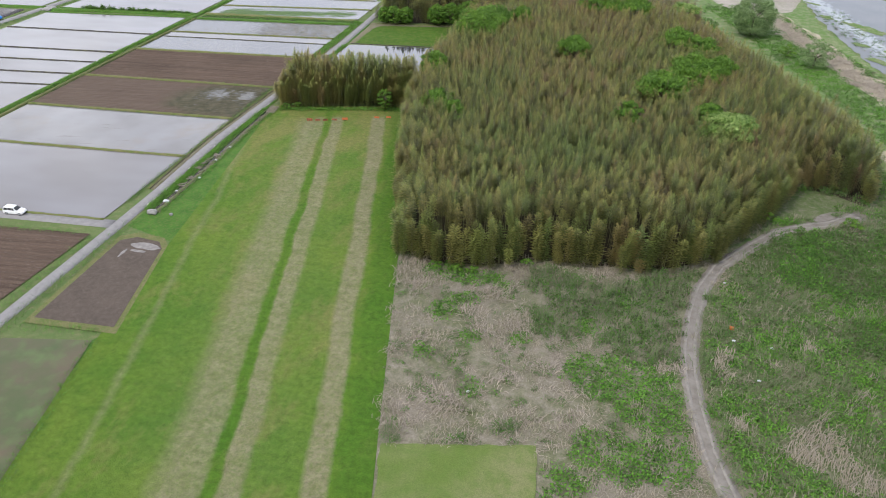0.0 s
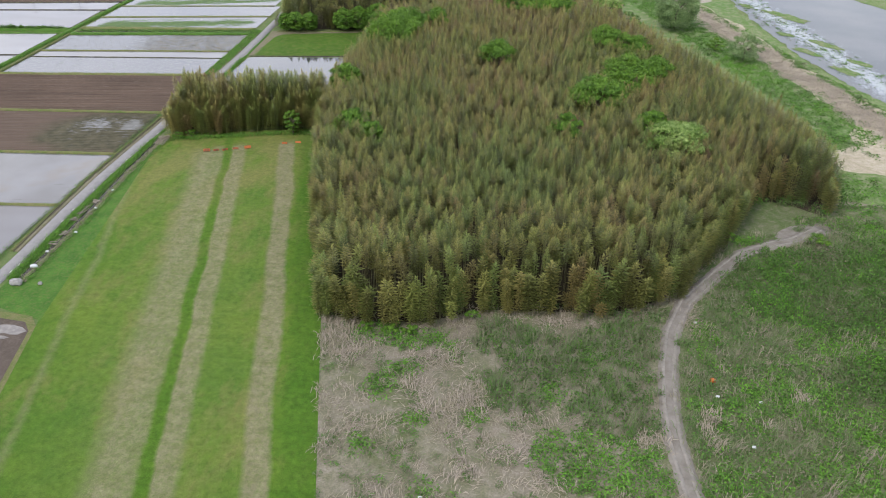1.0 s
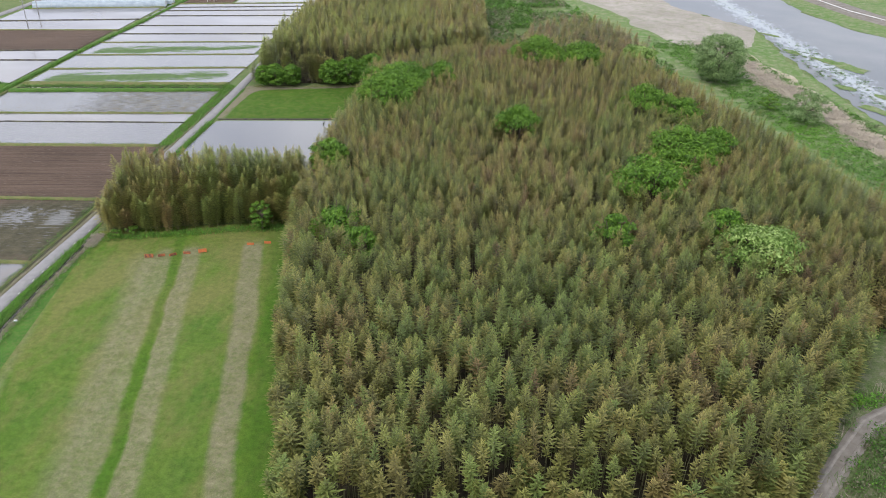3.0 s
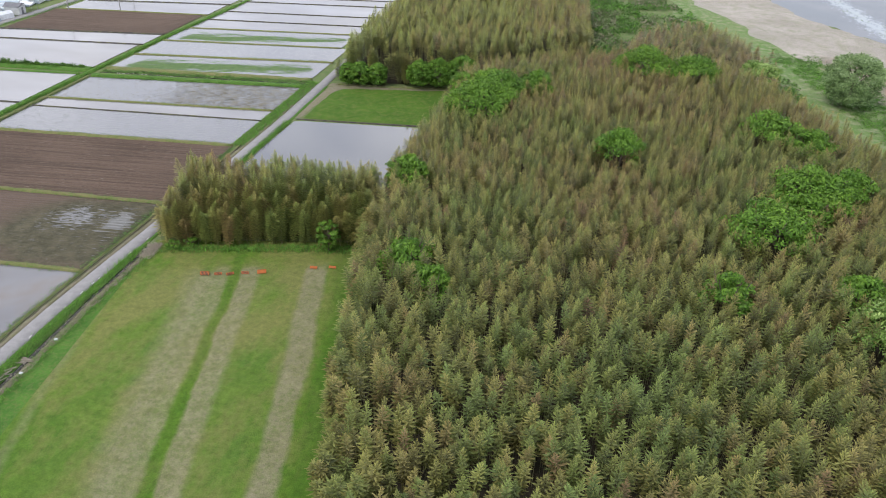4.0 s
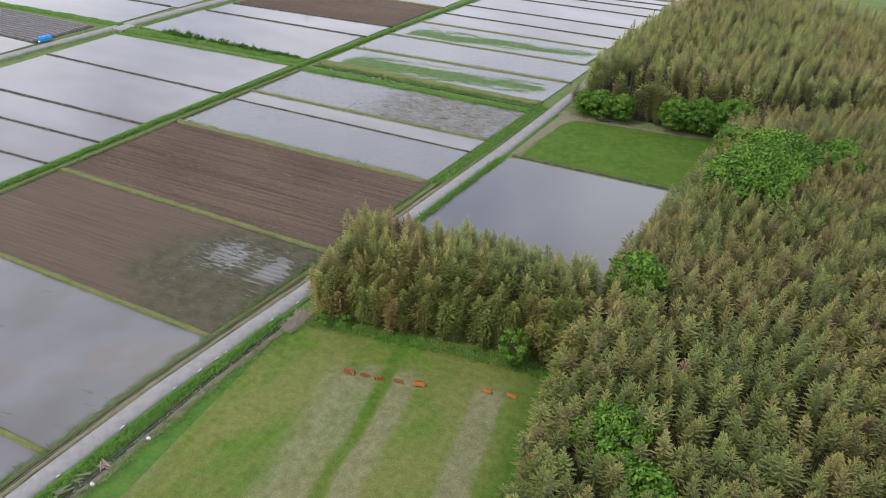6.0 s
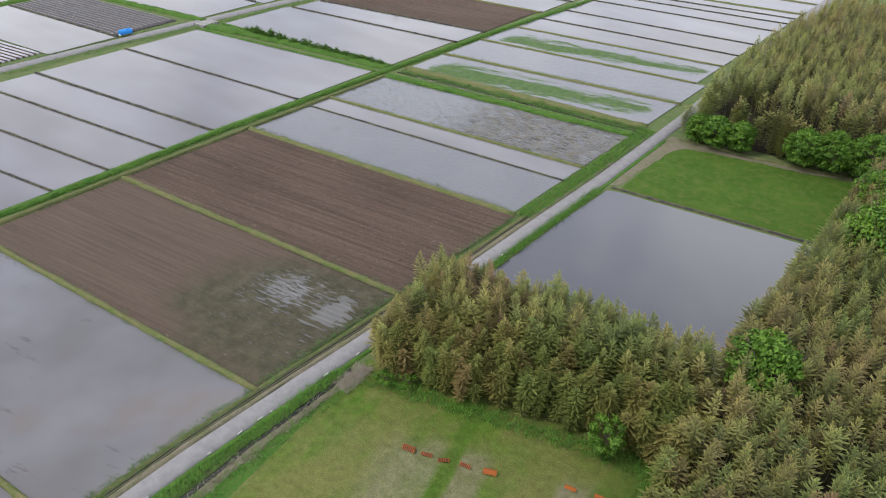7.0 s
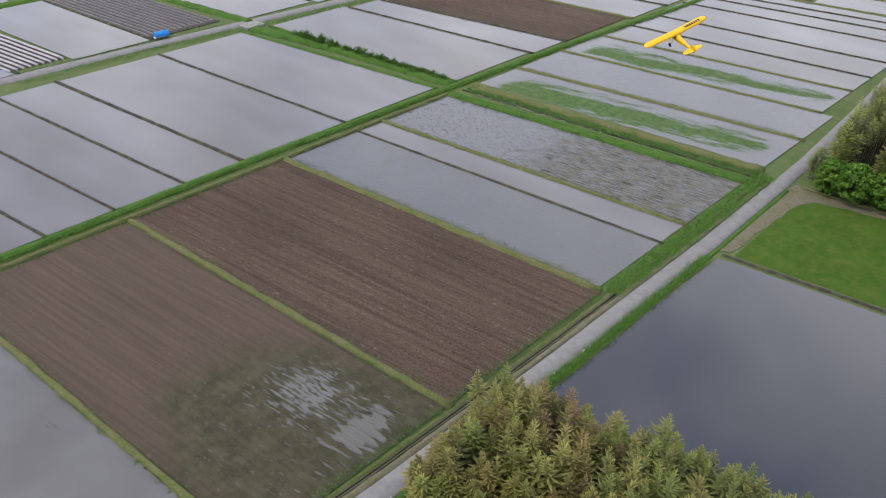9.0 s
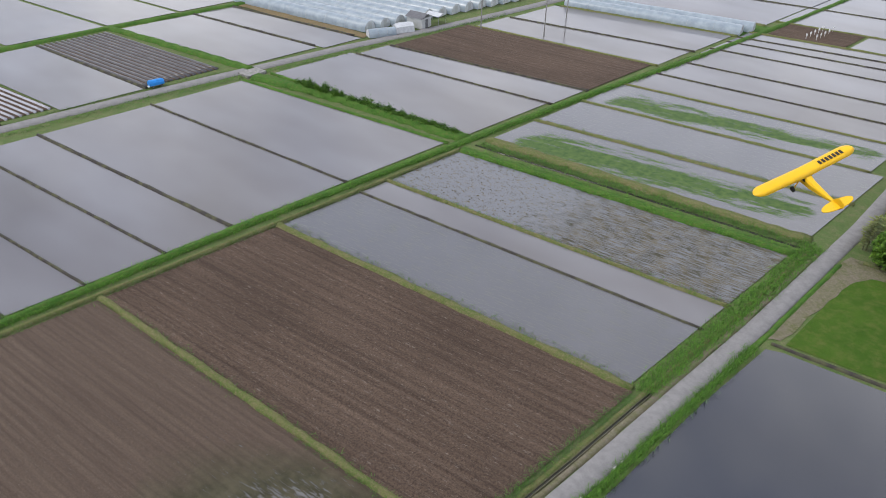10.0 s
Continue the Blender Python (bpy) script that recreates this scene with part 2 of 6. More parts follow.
def bamboo_material():
    """Leaf sprays whose colour goes plant by plant from grey green over olive and straw to rusty brown."""
    m = Nodes("bamboo_leaf", 0.55, 0, 0.25)
    hue = m.math("ADD", m.attr("hue"), m.math("MULTIPLY_ADD", m.island, 0.10, -0.05), clamp=True)
    col = m.ramp(hue, (0.0, (0.110, 0.174, 0.051)), (0.36, (0.168, 0.202, 0.051)), (0.62, (0.230, 0.217, 0.063)), (0.84, (0.228, 0.178, 0.067)), (1.0, (0.200, 0.132, 0.064)))
    # tint holds plant tone plus shade painted at stems and lower whorls
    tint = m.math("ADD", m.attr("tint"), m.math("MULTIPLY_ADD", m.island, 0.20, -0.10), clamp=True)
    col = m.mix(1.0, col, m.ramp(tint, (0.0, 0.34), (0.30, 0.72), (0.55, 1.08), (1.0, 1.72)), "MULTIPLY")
    m.color(col)
    tr = m.n.new("ShaderNodeBsdfTranslucent")
    m.l.new(col, tr.inputs["Color"])
    mx = m.n.new("ShaderNodeMixShader")
    mx.inputs[0].default_value = 0.15
    m.l.new(m.bsdf.outputs[0], mx.inputs[1])
    m.l.new(tr.outputs[0], mx.inputs[2])
    m.l.new(mx.outputs[0], m.n["Material Output"].inputs["Surface"])
    return m.mat


BAMBOO_LEAF = bamboo_material()
TREE_LEAF = leaf_material("broad_leaf", [(0.0, (0.030, 0.085, 0.012)), (0.5, (0.085, 0.180, 0.020)), (1.0, (0.17, 0.30, 0.035))])
BLOSSOM_LEAF = leaf_material("pale_blossom_leaf", [(0.0, (0.05, 0.12, 0.02)), (0.45, (0.13, 0.23, 0.04)), (1.0, (0.36, 0.46, 0.16))])
WILLOW_LEAF = leaf_material("willow_leaf", [(0.0, (0.075, 0.135, 0.045)), (0.5, (0.165, 0.25, 0.090)), (1.0, (0.28, 0.38, 0.18))])
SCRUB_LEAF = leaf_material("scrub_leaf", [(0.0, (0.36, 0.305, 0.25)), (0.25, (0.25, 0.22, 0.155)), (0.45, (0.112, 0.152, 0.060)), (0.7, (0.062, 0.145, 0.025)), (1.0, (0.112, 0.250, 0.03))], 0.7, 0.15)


def wet_soil_material():
    """Ploughed soil that stands under a film of water towards its lower corner."""
    m = Nodes("half_flooded_soil", 0.9, 0, 0.4)
    rows = m.noise(1.0, 4, 0.6, (0.05, 2.2, 1), radians(-9))
    clods = m.noise(5.0, 6, 0.75)
    c = m.mix(m.ramp(rows, (0.3, 0.0), (0.72, 1.0)), (0.076, 0.051, 0.037), (0.120, 0.086, 0.062))
    c = m.mix(1.0, c, m.ramp(clods, (0.3, 0.7), (0.75, 1.35)), "MULTIPLY")
    c = m.mix(m.ramp(m.noise(2.4, 6, 0.8, (0.5, 2.0, 1), radians(-9)), (0.60, 0.0), (0.66, 0.6)), c, (0.17, 0.14, 0.112))
    dx, dy = m.axis(1 / 15, 0.0, 0.42), m.axis(-0.012, 1 / 11, -1.05)
    far = m.math("SQRT", m.math("ADD", m.math("MULTIPLY", dx, dx), m.math("MULTIPLY", dy, dy)))
    reach = m.math("SUBTRACT", 1.25, m.math("ADD", far, m.math("MULTIPLY_ADD", m.noise(0.15, 4), 0.7, -0.35)))
    damp = m.ramp(reach, (0.05, 0.0), (0.40, 1.0))
    c = m.mix(damp, c, m.mix(m.ramp(m.noise(0.5, 5, 0.7), (0.4, 0.0), (0.62, 1.0)), (0.048, 0.044, 0.022), (0.088, 0.078, 0.046)))
    qx, qy = m.axis(1 / 7.0, 0.0, 1.57), m.axis(-0.022, 1 / 6.0, -2.6)
    heart = m.math("SUBTRACT", 1.0, m.math("SQRT", m.math("ADD", m.math("MULTIPLY", qx, qx), m.math("MULTIPLY", qy, qy))), clamp=True)
    film = m.math("ADD", m.math("ADD", m.math("MULTIPLY", heart, 0.20), m.math("MULTIPLY", m.math("MINIMUM", reach, 0.6), 0.10)), m.noise(1.5, 5, 0.7, (0.42, 2.4, 1), radians(-9)))
    film = m.ramp(film, (0.675, 0.0), (0.690, 1.0))
    px, py = m.axis(1 / 4.0, 0.0, 0.85), m.axis(0.0, 1 / 6.5, -2.2)
    pool = m.math("SUBTRACT", 1.0, m.math("SQRT", m.math("ADD", m.math("MULTIPLY", px, px), m.math("MULTIPLY", py, py))), clamp=True)
    pool = m.ramp(m.math("ADD", m.math("MULTIPLY", pool, 0.45), m.noise(1.0, 6, 0.68, (0.35, 1.6, 1), radians(-9))), (0.70, 0.0), (0.76, 0.75))
    film = m.math("MAXIMUM", film, pool)
    c = m.mix(film, c, (0.15, 0.147, 0.14))
    m.color(c)
    m.rough(m.ramp(film, (0.0, 0.9), (1.0, 0.06)))
    bump = m.math("MULTIPLY", clods, m.ramp(film, (0.0, 1.0), (0.6, 0.0)))
    return m.bump(bump, 1.0, 0.12).mat


def moss_material():
    """Half-drained paddy: stubble rows and moss out of shallow water."""
    m = Nodes("half_drained_mud", 0.8, 0, 0.4)
    side = m.ramp(m.math("ADD", m.axis(1 / 10, 0.0, 3.2), m.math("MULTIPLY_ADD", m.noise(0.4, 4), 1.6, -0.8)), (0.0, 0.0), (1.0, 1.0))
    streak = m.noise(2.4, 7, 0.74, (0.16, 2.4, 1), radians(-9))
    clod = m.noise(1.7, 7, 0.82, (0.7, 1.3, 1))
    water = m.mix(side, m.ramp(clod, (0.43, 0.0), (0.47, 1.0)), m.ramp(streak, (0.495, 0.0), (0.53, 1.0)))
    mud = m.mix(m.ramp(m.noise(0.5, 5), (0.4, 0.0), (0.62, 1.0)), (0.050, 0.045, 0.024), (0.105, 0.088, 0.052))
    m.color(m.mix(water, mud, (0.16, 0.165, 0.18)))
    m.rough(m.ramp(water, (0.0, 0.85), (1.0, 0.07)))
    return m.bump(streak, 0.3, 0.05).mat


def algae_material(name, level, band, sparse=0.0):
    """Flooded paddy with long drifts of green algae about one line of the field."""
    m = Nodes(name, 0.1, 0, 0.5)
    d = m.math("ABSOLUTE", m.axis(-0.28, 1.0, -level))
    along = m.axis(1 / 52, 0.0, 1.0)
    near = m.math("SUBTRACT", 1.0, m.math("DIVIDE", d, m.math("MULTIPLY_ADD", along, -0.6 * band, 1.25 * band)))
    ends = m.ramp(along, (0.04, 0.0), (0.12, 1.0), (0.62, 0.95), (0.90, 0.7), (0.97, 0.0))
    near = m.math("MAXIMUM", m.math("MINIMUM", near, 1.0), -0.8)
    streak = m.noise(0.42, 8, 0.80, (0.22, 1.5, 1), radians(-15))
    drift = m.math("ADD", m.math("MULTIPLY", near, 0.62), m.math("ADD", m.math("MULTIPLY_ADD", streak, 3.0, -1.42), m.math("MULTIPLY_ADD", m.noise(1.5, 6, 0.75, (0.16, 2.2, 1), radians(-13)), 1.8, -0.9)))
    green = m.ramp(m.math("MULTIPLY", drift, ends), (0.20, 0.0), (0.30, 1.0))
    weeds = m.ramp(m.noise(2.2, 7, 0.78, (0.22, 2.0, 1), radians(-11)), (0.54 + sparse, 0.0), (0.62 + sparse, 0.6))
    silt = m.mix(m.noise(0.1, 4), (0.12, 0.12, 0.13), (0.16, 0.16, 0.175))
    c = m.mix(weeds, silt, (0.11, 0.115, 0.075))
    c = m.mix(green, c, m.mix(m.ramp(m.noise(0.9, 5, 0.7), (0.38, 0.0), (0.62, 1.0)), (0.034, 0.082, 0.012), (0.082, 0.138, 0.026)))
    m.color(c)
    m.rough(m.ramp(m.math("MAXIMUM", green, weeds), (0.0, 0.07), (1.0, 0.8)))
    return m.mat


def pool_material():
    m = Nodes("algae_pool_mud", 0.5, 0, 0.4)
    c = m.mix(m.ramp(m.noise(0.12, 4), (0.35, 0.0), (0.6, 1.0)), (0.055, 0.085, 0.022), (0.10, 0.08, 0.045))
    c = m.mix(m.ramp(m.noise(0.3, 4), (0.5, 0.0), (0.7, 0.7)), c, (0.09, 0.14, 0.04))
    return m.color(c).mat


WET_SOIL = wet_soil_material()
MOSSY = moss_material()
ALGAE_A = algae_material("algae_water_south", 99.4, 5.2)
ALGAE_B = algae_material("algae_water_north", 126.6, 3.9)
WEEDY = algae_material("weedy_water", 300.0, 4.0)
SPARSE_WEED = algae_material("thin_weed_water", 300.0, 4.0, -0.02)
POOL = pool_material()


def culm_material():
    m = Nodes("bamboo_culm", 0.5, 0, 0.3)
    return m.color(m.mix(m.noise(0.6, 3), (0.10, 0.12, 0.04), (0.20, 0.17, 0.09))).mat


CULM = culm_material()
BARK = plain("tree_bark", (0.12, 0.095, 0.07), 0.9, 0, 0.4, 4)


# ---- mesh helpers ----
def mesh_object(name, verts, faces, material, parent=None, smooth=False):
    me = bpy.data.meshes.new(name)
    me.from_pydata([tuple(v) for v in verts], [], [tuple(f) for f in faces])
    me.materials.append(material)
    if smooth:
        me.polygons.foreach_set("use_smooth", [True] * len(me.polygons))
    me.update()
    ob = new(name, me)
    if parent:
        ob.parent = parent
    return ob


def part(name, bm, material, parent, label=""):
    me = bpy.data.meshes.new(name)
    bm.to_mesh(me)
    bm.free()
    me.materials.append(material)
    ob = new(name, me)
    ob.parent = parent
    return tagged(ob, label)


def soup(name, verts, tris, tint, materials, slot=None, hue=None):
    """One object out of very many triangles, with a tint, and for groves a hue, for each point."""
    me = bpy.data.meshes.new(name)
    n, m = len(verts), len(tris)
    me.vertices.add(n)
    me.vertices.foreach_set("co", np.ascontiguousarray(verts, np.float32).ravel())
    me.loops.add(m * 3)
    me.loops.foreach_set("vertex_index", np.ascontiguousarray(tris, np.int32).ravel())
    me.polygons.add(m)
    me.polygons.foreach_set("loop_start", np.arange(0, m * 3, 3, dtype=np.int32))
    for mat in materials:
        me.materials.append(mat)
    if slot is not None:
        me.polygons.foreach_set("material_index", np.ascontiguousarray(slot, np.int32))
    me.attributes.new("tint", "FLOAT", "POINT").data.foreach_set("value", np.ascontiguousarray(tint, np.float32))
    if hue is not None:
        me.attributes.new("hue", "FLOAT", "POINT").data.foreach_set("value", np.ascontiguousarray(hue, np.float32))
    me.update(calc_edges=True)
    return new(name, me)


def scatter(name, templates, places, materials, rng):
    """Copies of template plants joined into one mesh. places: x, y, z, height scale, width scale, tint and, where wanted, hue and the way it leans."""
    vs, ts, tints, slots, hues, base = [], [], [], [], [], 0
    for x, y, z, sh, sw, tint, *more in places:
        v, t, dt, s = templates[rng.integers(len(templates))]
        a = more[1] if len(more) > 1 else rng.uniform(0, 2 * np.pi)
        c, si = np.cos(a), np.sin(a)
        w = np.empty_like(v)
        w[:, 0] = (v[:, 0] * c - v[:, 1] * si) * sw + x
        w[:, 1] = (v[:, 0] * si + v[:, 1] * c) * sw + y
        w[:, 2] = v[:, 2] * sh + z
        vs.append(w)
        ts.append(t + base)
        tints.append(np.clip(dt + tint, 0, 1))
        hues.append(np.full(len(v), more[0] if more else 0.5))
        slots.append(s)
        base += len(v)
    return soup(name, np.concatenate(vs), np.concatenate(ts), np.concatenate(tints), materials, np.concatenate(slots), np.concatenate(hues))


def strip(name, line, width, height, material, parent=None, base=0.0, top=0.55, rough=0.0, step=1.5, rng=None):
    """A low bank with sloping sides along a line: a ridge, kerb or road bed."""
    pts = []
    for (x0, y0), (x1, y1) in zip(line, line[1:]):
        n = max(1, int(math.hypot(x1 - x0, y1 - y0) / step))
        pts += [(x0 + (x1 - x0) * i / n, y0 + (y1 - y0) * i / n) for i in range(n)]
    pts.append(line[-1])
    verts, faces = [], []
    for i, (x, y) in enumerate(pts):
        a, b = pts[max(0, i - 1)], pts[min(len(pts) - 1, i + 1)]
        d = math.hypot(b[0] - a[0], b[1] - a[1])
        nx, ny = -(b[1] - a[1]) / d, (b[0] - a[0]) / d
        for u, h in ((-0.5, 0), (-0.5 * top, 1), (0, 1.06), (0.5 * top, 1), (0.5, 0)):
            j = (rng.uniform(-rough, rough) if rng is not None else 0) * width
            k = 1 + (rng.uniform(-rough, rough) if rng is not None else 0)
            verts.append((x + nx * (u * width + j), y + ny * (u * width + j), base + h * height * k - (0.1 if h == 0 else 0)))
    for i in range(len(pts) - 1):
        for k in range(4):
            p = i * 5 + k
            faces.append((p, p + 5, p + 6, p + 1))
    faces += [(0, 1, 2, 3, 4), tuple(len(verts) - 1 - k for k in range(5))]
    return mesh_object(name, verts, faces, material, parent, smooth=True)


def sheet(name, corners, z, material, nx=1, ny=1, bumpy=0.0, rng=None, parent=None):
    """A four-cornered piece of ground, corners in turn, divided and gently uneven."""
    a, b, c, d = (np.array(p, float) for p in corners)
    verts, faces = [], []
    for j in range(ny + 1):
        for i in range(nx + 1):
            u, v = i / nx, j / ny
            p = (a * (1 - u) + b * u) * (1 - v) + (d * (1 - u) + c * u) * v
            verts.append((p[0], p[1], z + (rng.uniform(-bumpy, bumpy) if rng is not None else 0)))
    for j in range(ny):
        for i in range(nx):
            k = j * (nx + 1) + i
            faces.append((k, k + 1, k + nx + 2, k + nx + 1))
    return mesh_object(name, verts, faces, material, parent, smooth=bumpy > 0)


RNG = np.random.default_rng(7)

# ---- ground ----
ground = sheet("ground", [(-1600, -1600), (1600, -1600), (1600, 1600), (-1600, 1600)], -0.12, GRASS, 20, 20)
tagged(ground, "open grassy river plain reaching the horizon", "ground", kind="structure")


from mathutils import geometry


def fan(name, poly, z, material, label, category, ragged=0.0):
    """A flat piece of ground with a free outline, worn uneven where ragged."""
    if ragged:
        line = []
        for (x0, y0), (x1, y1) in zip(poly, poly[1:] + poly[:1]):
            d = math.hypot(x1 - x0, y1 - y0)
            for k in range(max(1, int(d / (ragged * 1.2)))):
                f = k * ragged * 1.2 / d
                x, y = x0 + (x1 - x0) * f, y0 + (y1 - y0) * f
                off = ragged * (noise.noise(Vector((x * 0.11, y * 0.11, 3))) + 0.7 * noise.noise(Vector((x * 0.5, y * 0.5, 7))))
                line.append((x - (y1 - y0) / d * off, y + (x1 - x0) / d * off))
        poly = line
    points = [Vector((x, y, z)) for x, y in poly]
    tris = [t if (points[t[1]] - points[t[0]]).cross(points[t[2]] - points[t[0]]).z > 0 else t[::-1] for t in geometry.tessellate_polygon([points])]
    me = bpy.data.meshes.new(name)
    me.from_pydata(points, [], tris)
    me.update()
    me.materials.append(material)
    return tagged(new(name, me), label, category, kind="structure")


# ---- fields ----
def quad(x0, x1, w0, e0, w1, e1, xw, xe):
    """Corners of a field from x0 to x1 between two banks, each given by its y at xw and at xe."""
    def at(w, e, x):
        return w + (e - w) * (x - xw) / (xe - xw)
    return [(x0, at(w0, e0, x0)), (x1, at(w0, e0, x1)), (x1, at(w1, e1, x1)), (x0, at(w1, e1, x0))]


def paddy(corners, label, material, z=0.02):
    return tagged(sheet("rice_paddy", corners, z, material, 8, 4), label, "rice paddy", kind="structure")


def ploughed(corners, material, rows, label, depth=0.06):
    """A ploughed field with real furrows across its width."""
    a, b, c, d = (np.array(p, float) for p in corners)
    nx, ny = 24, rows * 4
    verts, faces = [], []
    for j in range(ny + 1):
        for i in range(nx + 1):
            u, v = i / nx, j / ny
            p = (a * (1 - u) + b * u) * (1 - v) + (d * (1 - u) + c * u) * v
            verts.append((p[0], p[1], 0.05 + depth * math.sin(j * math.pi / 2) + RNG.uniform(-0.025, 0.025)))
    for j in range(ny):
        for i in range(nx):
            k = j * (nx + 1) + i
            faces.append((k, k + 1, k + nx + 2, k + nx + 1))
    return tagged(mesh_object("ploughed_field", verts, faces, material, smooth=True), label, "ploughed field", kind="structure")


FLOODED = "flooded rice paddy with still grey muddy water"
BLACK_BANK = "narrow black mud bank between flooded paddies"
GREEN_BANK = "grassy yellow-green bank between fields"
# banks of the first column, beside the main road: y at x = -51 and at x = -0.5, width, height, kind
BANKS_A = [(-57.0, -51.6, 0.82, 0.3, RIDGE), (-28.0, -22.5, 0.82, 0.3, RIDGE), (-5.8, -0.2, 0.88, 0.35, RIDGE), (16.4, 22.6, 0.95, 0.35, RIDGE), (40.9, 48.7, 1.09, 0.35, RIDGE), (54.9, 62.8, 0.42, 0.18, MUD_RIDGE), (60.2, 68.9, 0.68, 0.28, RIDGE), (76.2, 86.0, 2.0, 0.4, VERGE),
           (82.4, 91.0, 2.2, 0.35, RIDGE), (94.6, 105.6, 0.9, 0.25, RIDGE), (108.2, 118.8, 0.8, 0.22, RIDGE), (121.6, 132.6, 0.7, 0.22, RIDGE), (131.6, 142.0, 0.46, 0.2, MUD_RIDGE), (142.0, 152.5, 0.46, 0.2, MUD_RIDGE), (155.2, 166.5, 0.46, 0.2, MUD_RIDGE), (162.6, 175.0, 0.46, 0.2, MUD_RIDGE),
           (167.6, 181.0, 0.46, 0.2, MUD_RIDGE), (173.4, 186.5, 0.9, 0.25, RIDGE), (187.0, 199.0, 0.68, 0.25, RIDGE), (206, 218, 0.6, 0.2, MUD_RIDGE), (228, 240, 0.6, 0.2, MUD_RIDGE), (255, 268, 0.6, 0.2, MUD_RIDGE), (300, 314, 0.6, 0.2, MUD_RIDGE)]
SPECIAL_A = {1: (WATER_STREAK, "flooded rice paddy with brown silt streaks"), 4: (SPARSE_WEED, "flooded rice paddy with thin weeds in grey water"), 6: (MOSSY, "half-drained rice paddy with mossy mud and shallow water"), 8: (ALGAE_A, "flooded rice paddy with drifts of green algae"), 9: (WEEDY, "flooded rice paddy with thin weeds in grey water"), 10: (ALGAE_B, "flooded rice paddy with drifts of green algae")}
for i, (lo, hi) in enumerate(zip(BANKS_A, BANKS_A[1:])):
    if i == 7:
        continue
    a, b = lo[2] * 0.45, hi[2] * 0.45
    corners = quad(-51.3, -0.1 if lo[0] < 40 else -0.9 if lo[0] < 108 else -3.0, lo[0] + a, lo[1] + a, hi[0] - b, hi[1] - b, -51, -0.5)
    if i in (2, 3):
        ploughed(corners, WET_SOIL if i == 2 else SOIL, 26, "ploughed brown field half under a film of water" if i == 2 else "ploughed brown field with bare damp soil")
    elif i == 17:
        paddy(quad(-30.5, -3, lo[0] + a, lo[1] + a, hi[0] - b, hi[1] - b, -51, -0.5), FLOODED, WATER_PALE)
        ploughed(quad(-48.0, -31.5, lo[0] + a, lo[1] + a, hi[0] - b, hi[1] - b, -51, -0.5), SOIL, 10, "small bare brown field with white marker posts")
    else:
        mat, label = SPECIAL_A.get(i, (WATER_PALE, FLOODED))
        paddy(corners, label, mat)
for w, e, width, height, mat in BANKS_A:
    x1 = 0.3 if w < 40 else -0.4 if w < 108 else -3.0
    ob = strip("field_bank", [(-51.5, w), (x1, w + (e - w) * (x1 + 51) / 50.5)], width, height, mat, rough=0.14, rng=RNG)
    tagged(ob, BLACK_BANK if mat is MUD_RIDGE else GREEN_BANK, "field bank", kind="structure")
# second column, west of the ditch: y at x = -101 and x = -55
BANKS_B = [(-70, -61, 0.46, MUD_RIDGE), (-48, -39, 0.46, MUD_RIDGE), (-26, -17, 0.46, MUD_RIDGE), (-1.5, 7.0, 0.46, MUD_RIDGE), (8.2, 16.2, 0.46, MUD_RIDGE), (18.6, 26.4, 0.46, MUD_RIDGE), (28.6, 36.1, 0.7, MUD_RIDGE), (48.3, 55.4, 0.46, MUD_RIDGE), (67.2, 76.4, 0.8, VERGE), (73.2, 80.8, 0.8, VERGE), (93.2, 102.4, 0.46, MUD_RIDGE),
           (102.0, 112.8, 0.7, MUD_RIDGE), (126.2, 135.6, 0.9, RIDGE), (137.6, 149.6, 0.46, MUD_RIDGE), (155.0, 167.4, 1.2, RIDGE), (168.5, 180.5, 1.2, RIDGE), (192, 205, 0.46, MUD_RIDGE), (222, 236, 0.46, MUD_RIDGE), (262, 277, 0.46, MUD_RIDGE), (310, 326, 0.46, MUD_RIDGE)]
for i, (lo, hi) in enumerate(zip(BANKS_B, BANKS_B[1:])):
    if i in (8, 14):
        continue
    a, b = lo[2] * 0.45, hi[2] * 0.45
    west = -101.4 + max(0, lo[0] - 66) * 0.075
    corners = quad(west, -55.3 + max(0, lo[0] - 66) * 0.035, lo[0] + a, lo[1] + a, hi[0] - b, hi[1] - b, -101, -55)
    if i == 11:
        ploughed(corners, SOIL, 22, "ploughed brown field with bare damp soil", 0.015)
    else:
        paddy(corners, FLOODED, WATER_PALE)
for w, e, width, mat in BANKS_B:
    x0, x1 = -101.6 + max(0, w - 66) * 0.075, -55.0 + max(0, w - 66) * 0.035
    ob = strip("field_bank", [(x0, w + (e - w) * (x0 + 101) / 46), (x1, w + (e - w) * (x1 + 101) / 46)], width, 0.24, mat, rough=0.14, rng=RNG)
    tagged(ob, BLACK_BANK if mat is MUD_RIDGE else GREEN_BANK, "field bank", kind="structure")
